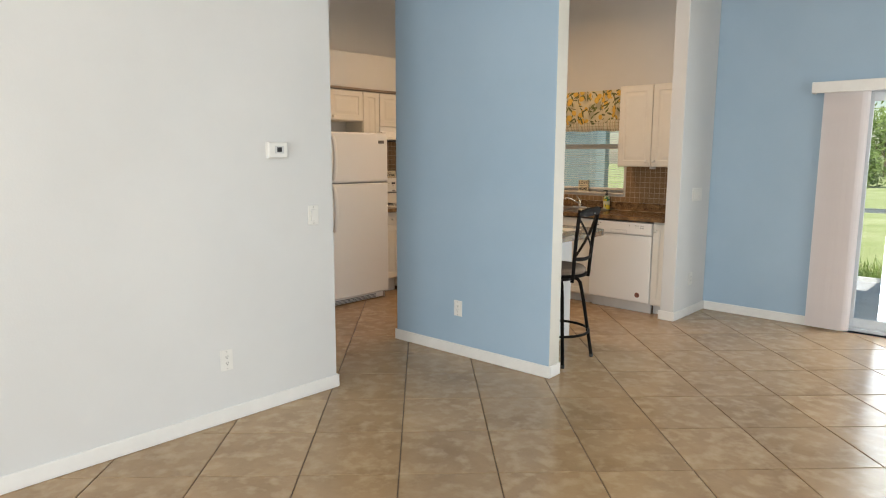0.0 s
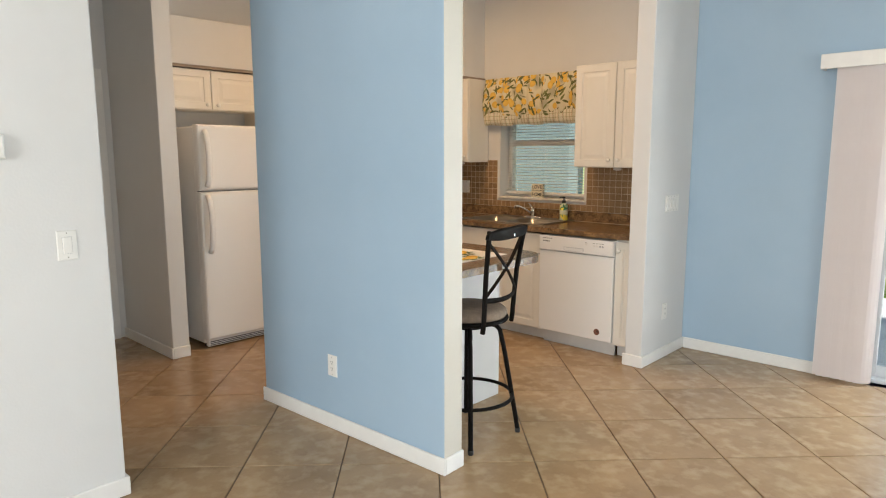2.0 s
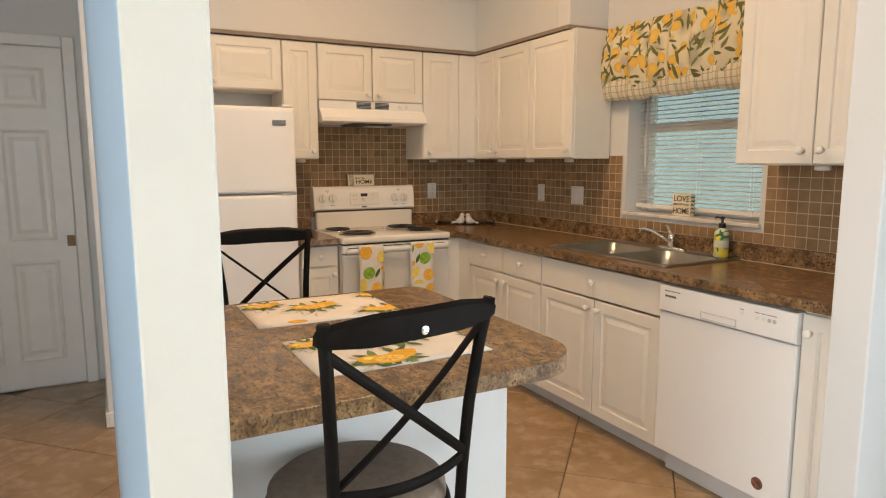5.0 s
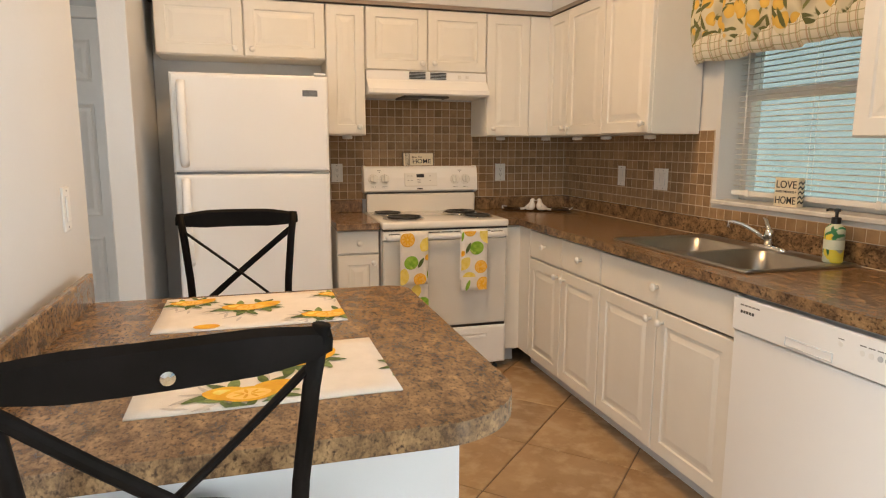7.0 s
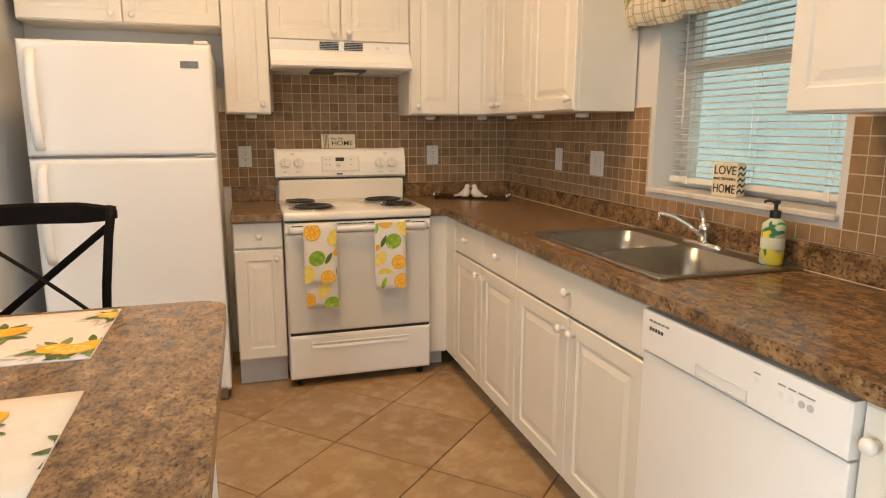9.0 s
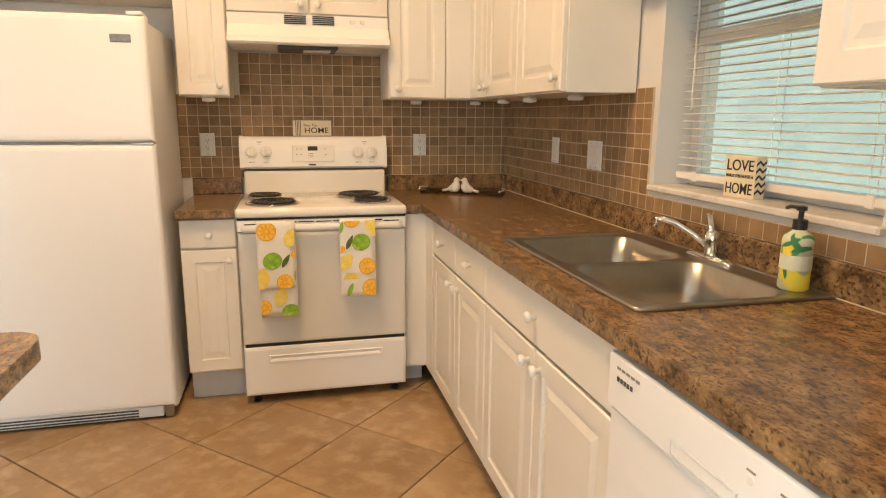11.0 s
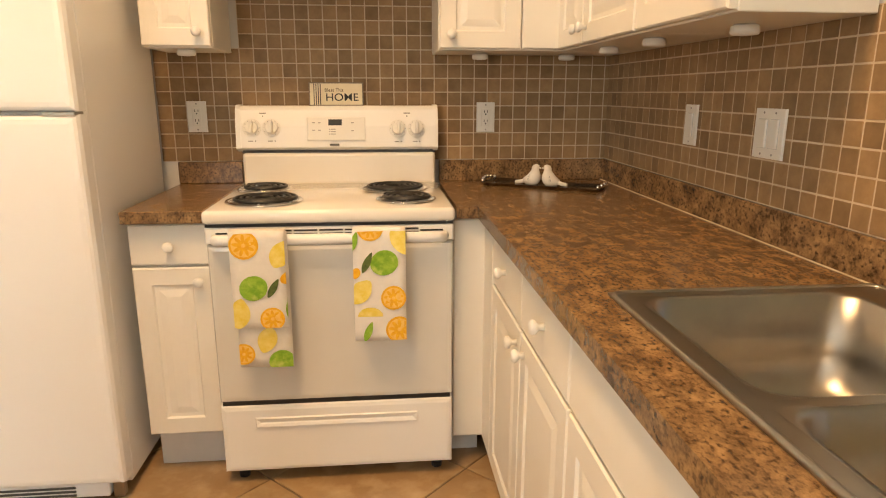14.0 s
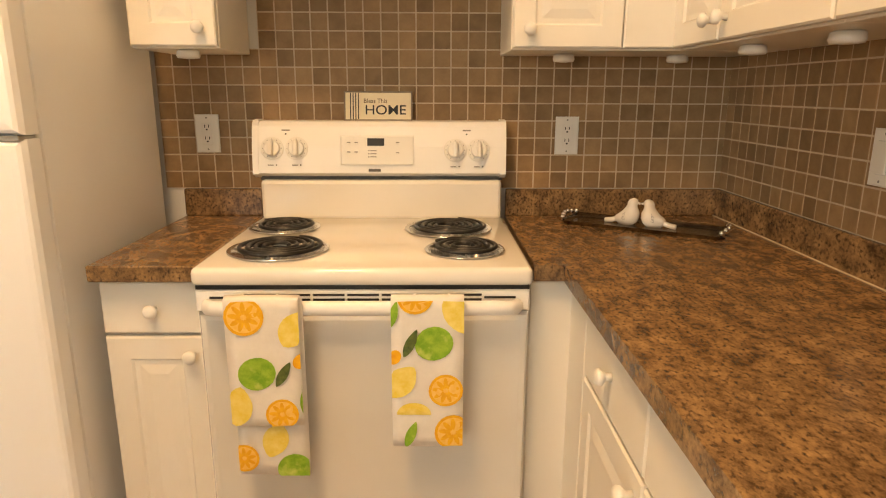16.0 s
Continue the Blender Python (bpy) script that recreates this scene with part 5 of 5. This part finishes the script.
OUT = "white double socket plate"
wall_plate("wall_outlet", pose(-5.754, 5.387, 1.162, 0, 0, 90), OUT + " on the tiled wall", "outlet", 1, "outlet")
wall_plate("wall_outlet", pose(-5.754, 6.497, 1.158, 0, 0, 90), OUT + " on the tiled wall", "outlet", 1, "outlet")
wall_plate("light_switch", pose(-5.025, 6.984, 1.162), "white single switch plate on the tiled wall", "switch", 1)
wall_plate("light_switch", pose(-4.634, 6.984, 1.160), "white double plate with socket and switch on the tiled wall", "switch", 2)
wall_plate("light_switch", pose(-3.304, 3.10, 1.111, 0, 0, 90), "white rocker switch on the white wall", "switch", 1)
wall_plate("wall_outlet", pose(-3.304, 2.503, 0.351, 0, 0, 90), OUT + " low on the white wall", "outlet", 1, "outlet")
wall_plate("wall_outlet", pose(-3.193, 4.277, 0.352, 0, 0, 2.3), OUT + " low on the blue partition", "outlet", 1, "outlet")
wall_plate("light_switch", pose(-2.435, 6.71, 1.121, 0, 0, 90), "white four-gang rocker switch on the stub wall", "switch", 4)
wall_plate("wall_outlet", pose(-2.435, 6.67, 0.343, 0, 0, 90), OUT + " low on the stub wall", "outlet", 1, "outlet")
wall_plate("light_switch", pose(-3.547, 4.404, 1.166, 0, 0, 182.3), "white switch plate on the partition's kitchen side", "switch", 1)
thermo = thing("thermostat", pose(-3.304, 2.857, 1.493, 0, 0, 90), "white rectangular thermostat with a small dark display", "thermostat")
part("housing", slab(0.125, 0.09, [(0, 0.006), (0, -0.016), (0.004, -0.022), (0.008, -0.024)], None, -0.0625, -0.045), PLASTIC, thermo)
part("display", box(-0.008, 0.022, -0.0255, -0.0235, -0.010, 0.016), DARK, thermo, "small dark display")
part("display_frame", box(-0.022, 0.036, -0.0247, -0.0235, -0.018, 0.024), surf("pale_grey_plastic", (0.55, 0.56, 0.55), (0.6, 0.61, 0.6), 20, 0.4), thermo)

# ---- sliding glass door with vertical blinds ----
slide = thing("door_2", pose(-1.32, NORTH, 0), "sliding glass door with a white metal frame", "door", kind="structure")
SDW, SDH = 2.57, 2.05
sf = bmesh.new()
for q in ((0.0, SDW, 0.08, 0.19, 0.0, 0.025), (0.0, SDW, 0.08, 0.19, SDH - 0.05, SDH), (0.0, 0.05, 0.08, 0.19, 0.025, SDH - 0.05), (SDW - 0.05, SDW, 0.08, 0.19, 0.025, SDH - 0.05)):
    add_box(sf, *q, 0.003)
part("frame", sf, METAL_FRAME, slide)
for x0, x1, y in ((0.05, 1.32, 0.15), (1.25, SDW - 0.05, 0.11)):
    bm = bmesh.new()
    for q in ((x0, x0 + 0.06, y, y + 0.03, 0.025, SDH - 0.05), (x1 - 0.06, x1, y, y + 0.03, 0.025, SDH - 0.05), (x0 + 0.06, x1 - 0.06, y, y + 0.03, 0.025, 0.10), (x0 + 0.06, x1 - 0.06, y, y + 0.03, SDH - 0.13, SDH - 0.05)):
        add_box(bm, *q, 0.003)
    sash = part("sash", bm, METAL_FRAME, slide)
    pane = part("pane", box(x0 + 0.06, x1 - 0.06, y + 0.012, y + 0.018, 0.10, SDH - 0.13), GLASS, sash)
    pane.visible_shadow = False
vb = thing("vertical_blind", pose(-1.615, 7.01, 0), "white vertical blind drawn open under a box valance", "blind")
part("valance", box(0.0, 2.95, -0.115, -0.10, 1.985, 2.075, 0.003), TRIM, vb)
part("valance_end", box(0.0, 0.012, -0.10, 0.0, 1.985, 2.075), TRIM, vb)
part("valance_top", box(0.0, 2.95, -0.10, 0.0, 2.067, 2.075), TRIM, vb)
vs = bmesh.new()
ra = [[vs.verts.new((x, y, z)) for x, y in ((-0.003, -0.044), (0.003, -0.02), (0.004, 0.0), (0.003, 0.02), (-0.003, 0.044))] for z in (0.02, 2.0)]
for j in range(4):
    vs.faces.new((ra[0][j], ra[0][j + 1], ra[1][j + 1], ra[1][j]))
vane = part("vane", vs, VANE, vb)
vane.location = (0.125, -0.052, 0)
vane.rotation_euler = (0, 0, radians(-60))
for k in range(1, 29):
    v2 = new("vane", vane.data)
    v2.parent = vb
    v2.location = (0.125 + 0.0088 * k, -0.052 + random.uniform(-0.004, 0.004), random.uniform(-0.004, 0.004))
    v2.rotation_euler = (0, 0, radians(-60 + random.uniform(-5, 5)))

# ---- outdoors ----
tagged(part("ground", box(-80, 80, 7.25, 120, -0.5, -0.12), LAWN), "sunlit green lawn", "lawn", kind="structure")
tagged(part("patio", box(-2.0, 4.5, 7.22, 10.05, -0.3, -0.04, 0.01), CONCRETE), "grey concrete patio slab in shade", "patio", kind="structure")
# patio roof is out of view; assumed from the shaded slab, it blocks sun
tagged(part("patio_roof", box(-2.2, 4.7, 7.22, 10.15, 2.55, 2.7), TRIM), "unseen white patio roof assumed over the shaded slab", "roof", kind="structure")
cage = thing("screen_enclosure", pose(0, 10.0, -0.04), "white metal frame of a screened patio", "enclosure")
for q in ((-2.1, 4.5, -0.025, 0.025, 0.0, 0.05), (-2.1, 4.5, -0.025, 0.025, 0.84, 0.89), (-2.1, 4.5, -0.025, 0.025, 2.54, 2.59)):
    part("rail", box(*q, 0.003), METAL_FRAME, cage)
for x in (-2.07, 0.1, 2.3, 4.45):
    part("post", box(x - 0.025, x + 0.025, -0.025, 0.025, 0.0, 2.59, 0.003), METAL_FRAME, cage)

# this eave is unseen, added to cut sky light on the window's jambs
tagged(part("roof_eave", box(-6.6, -2.2, 7.22, 7.85, 2.42, 2.6), TRIM), "unseen white eave added to shade the kitchen window", "roof", kind="structure")
house = thing("neighbour_house", pose(-5.27, 10.1, -0.12), "pale blue stucco house with a low grey roof", "house")
wb = box(-12, 0.0, 0.0, 9.0, 0.0, 4.2)
for v in wb.verts:
    if v.co.x > -1 and v.co.y > 1:
        v.co.x -= 6.5
part("wall", wb, STUCCO, house)
part("corner_trim", box(-0.14, 0.02, -0.03, 0.10, 0.0, 4.2, 0.004), surf("slate_blue_trim", (0.24, 0.33, 0.36), (0.28, 0.37, 0.40), 6, 0.6), house, "pale blue corner board")
rb = bmesh.new()
rv = [rb.verts.new(p) for p in ((-12.4, -0.4, 4.15), (0.5, -0.4, 4.15), (-5.9, 9.4, 4.15), (-12.4, 9.4, 4.15), (-9, 4.5, 6.1), (-6, 4.5, 6.1))]
for q in ((0, 1, 5, 4), (1, 2, 5), (2, 3, 4, 5), (3, 0, 4), (3, 2, 1, 0)):
    rb.faces.new([rv[i] for i in q])
part("roof", rb, surf("grey_shingle", (0.14, 0.13, 0.12), (0.22, 0.21, 0.20), 8, 0.9, 0.3, 30), house)

rng = random.Random(7)


def leafy(name, x, y, height, spread, label, trunk=True):
    """Tapered trunk, a few limbs, and a crown of many small leaves in uneven clumps."""
    t = thing(name, pose(x, y, -0.12), label, "tree" if trunk else "shrub")
    lo = height * 0.35 if trunk else 0.0
    if trunk:
        bm = tube([(0, 0, 0), (0.05, 0.02, height * 0.25), (-0.03, 0.05, height * 0.5), (0.02, 0, height * 0.75)], height * 0.025, 8)
        for k in range(5):
            a = rng.uniform(0, 6.28)
            z = height * rng.uniform(0.3, 0.55)
            tube([(0, 0, z), (spread * 0.3 * math.cos(a), spread * 0.3 * math.sin(a), z + height * 0.12), (spread * 0.6 * math.cos(a), spread * 0.6 * math.sin(a), z + height * 0.28)], height * 0.009, 6, bm)
        part("trunk", bm, BARK, t)
    centres = [(rng.gauss(0, spread * 0.42), rng.gauss(0, spread * 0.42), lo + rng.uniform(0.1, 1.0) * (height - lo)) for _ in range(26)]
    verts, faces = [], []
    for _ in range(2600):
        cx, cy, cz = rng.choice(centres)
        s = spread * 0.26
        px, py, pz = rng.gauss(cx, s), rng.gauss(cy, s), max(0.02, rng.gauss(cz, s * 0.8))
        d = Vector((rng.gauss(0, 1), rng.gauss(0, 1), rng.gauss(0, 0.7))).normalized()
        e = d.orthogonal().normalized()
        r = rng.uniform(0.05, 0.11) * (1.6 if trunk else 0.8)
        i = len(verts)
        p = Vector((px, py, pz))
        verts += [p + d * r * 1.6, p + e * r * 0.6, p - d * r * 1.6, p - e * r * 0.6]
        faces.append((i, i + 1, i + 2, i + 3))
    me = bpy.data.meshes.new("crown")
    me.from_pydata([tuple(v) for v in verts], [], faces)
    me.materials.append(FOLIAGE)
    crown = new("crown", me)
    crown.parent = t


for x, y, h, s in ((-9.5, 62, 5.0, 2.8), (-2.0, 66, 5.0, 3.0), (4.5, 60, 5.0, 2.8), (10.5, 64, 5.5, 3.2), (-20.5, 60, 5.5, 3.2)):
    leafy("tree", x, y, h, s, "broad green leafy tree beyond the lawn")
for x, y in ((-7.2, 40.5), (-4.1, 42.5), (-1.5, 41.8), (1.5, 43.0), (4.5, 42.2)):
    leafy("shrub", x, y, 1.9, 1.2, "round green shrub at the lawn's edge", False)
gv, gf = [], []
for _ in range(9000):
    x, y = rng.uniform(-4.5, 3.0), 10.15 + abs(rng.gauss(0, 0.75))
    h, a = rng.uniform(0.06, 0.17), rng.uniform(0, 6.28)
    i = len(gv)
    gv += [(x - 0.008 * math.cos(a), y - 0.008 * math.sin(a), -0.12), (x + 0.008 * math.cos(a), y + 0.008 * math.sin(a), -0.12), (x + rng.gauss(0, 0.04), y + rng.gauss(0, 0.04), -0.12 + h)]
    gf.append((i, i + 1, i + 2))
me = bpy.data.meshes.new("grass")
me.from_pydata(gv, [], gf)
me.materials.append(FOLIAGE)
tagged(new("grass", me), "tufts of green grass beside the patio", "grass", kind="stuff")

# ---- wall tiles ----
PITCH = 0.0525
tb = box(-0.0242, 0.0242, 0.0, 0.006, -0.0242, 0.0242, 0.001)
tme = bpy.data.meshes.new("tile")
tb.to_mesh(tme)
tb.free()
tme.materials.append(WALL_TILE)


def mosaic(name, m, length, rows_at, label, near):
    """Grout bed with square tiles; rows_at(x) gives how many rows stand at x, near(x) whether a tile is a piece of its own."""
    bed = setting(name, bmesh.new(), TILE_GROUT, label, "tiles")
    bm = bmesh.new()
    joined = bmesh.new()
    made = 0
    runs = []
    n = int(length / PITCH)
    for i in range(n):
        x = (i + 0.5) * PITCH
        lo, hi = rows_at(x)
        if hi <= lo:
            continue
        if runs and runs[-1][2:] == [lo, hi]:
            runs[-1][1] = x + PITCH / 2
        else:
            runs.append([x - PITCH / 2, x + PITCH / 2, lo, hi])
        for r in range(lo, hi):
            z = (r + 0.5) * PITCH
            if near(x) and made < 300:
                t = new("tile", tme)
                t.parent = bed
                t.location = (x, random.uniform(-0.0004, 0.0004), z)
                made += 1
            else:
                add_box(joined, x - 0.0242, x + 0.0242, 0.0, 0.004, z - 0.0242, z + 0.0242)
    for x0, x1, lo, hi in runs:
        add_box(bm, x0, x1, 0.0012, 0.008, lo * PITCH, hi * PITCH)
    bm.to_mesh(bed.data)
    bm.free()
    bed.matrix_world = m
    if joined.verts:
        tagged(part("tiles", joined, WALL_TILE_REST, bed), kind="stuff")
    else:
        joined.free()


Z0 = 0.9925
mosaic("backsplash_west", pose(WEST + 0.008, 5.243, Z0, 0, 0, 90), 1.79, lambda x: (0, 12 if 0.29 < x < 1.04 else 8), "brown square mosaic tiles with pale grout", lambda x: x < 1.62)


def north_rows(x):
    wx = -5.762 + x
    if -4.26 < wx < -3.30:
        return (0, 1)
    return (0, 8) if wx < -4.0 else (0, 7)


mosaic("backsplash_north", pose(-5.762, NORTH - 0.008, Z0), 3.18, north_rows, "brown square mosaic tiles with pale grout", lambda x: x < 1.9)

# ---- floor tiles ----
STEP = 0.655
half = STEP / 2 / math.sqrt(2) - 0.0025
tb = box(-half, half, -half, half, -0.008, 0.0, 0.0025)
fme = bpy.data.meshes.new("tile")
tb.to_mesh(fme)
tb.free()
fme.materials.append(FLOOR_TILE)
floor = bpy.data.objects["floor"]
rest = bmesh.new()
count = 0
for i in range(-16, 22):
    for j in range(-16, 22):
        u, v = 1.869 + STEP * (i + 0.5), 6.24 + STEP * (j + 0.5)
        x, y = (u - v) / 2, (u + v) / 2
        if not (-5.97 < x < 3.2 and -3.45 < y < 7.1) or (x < -3.75 and y < 2.9):
            continue
        if x < 0.9 and y > 1.2 and count < 300:
            ob = new("tile", fme)
            ob.parent = floor
            ob.matrix_world = pose(x, y, random.uniform(-0.0006, 0.0), 0, 0, 45 + random.choice((0, 90, 180, 270)))
            count += 1
        else:
            d = half * math.sqrt(2)
            rest.faces.new([rest.verts.new((x + dx, y + dy, 0.0)) for dx, dy in ((d, 0), (0, d), (-d, 0), (0, -d))])
tagged(part("tiles", rest, FLOOR_TILE_REST, floor), kind="stuff")
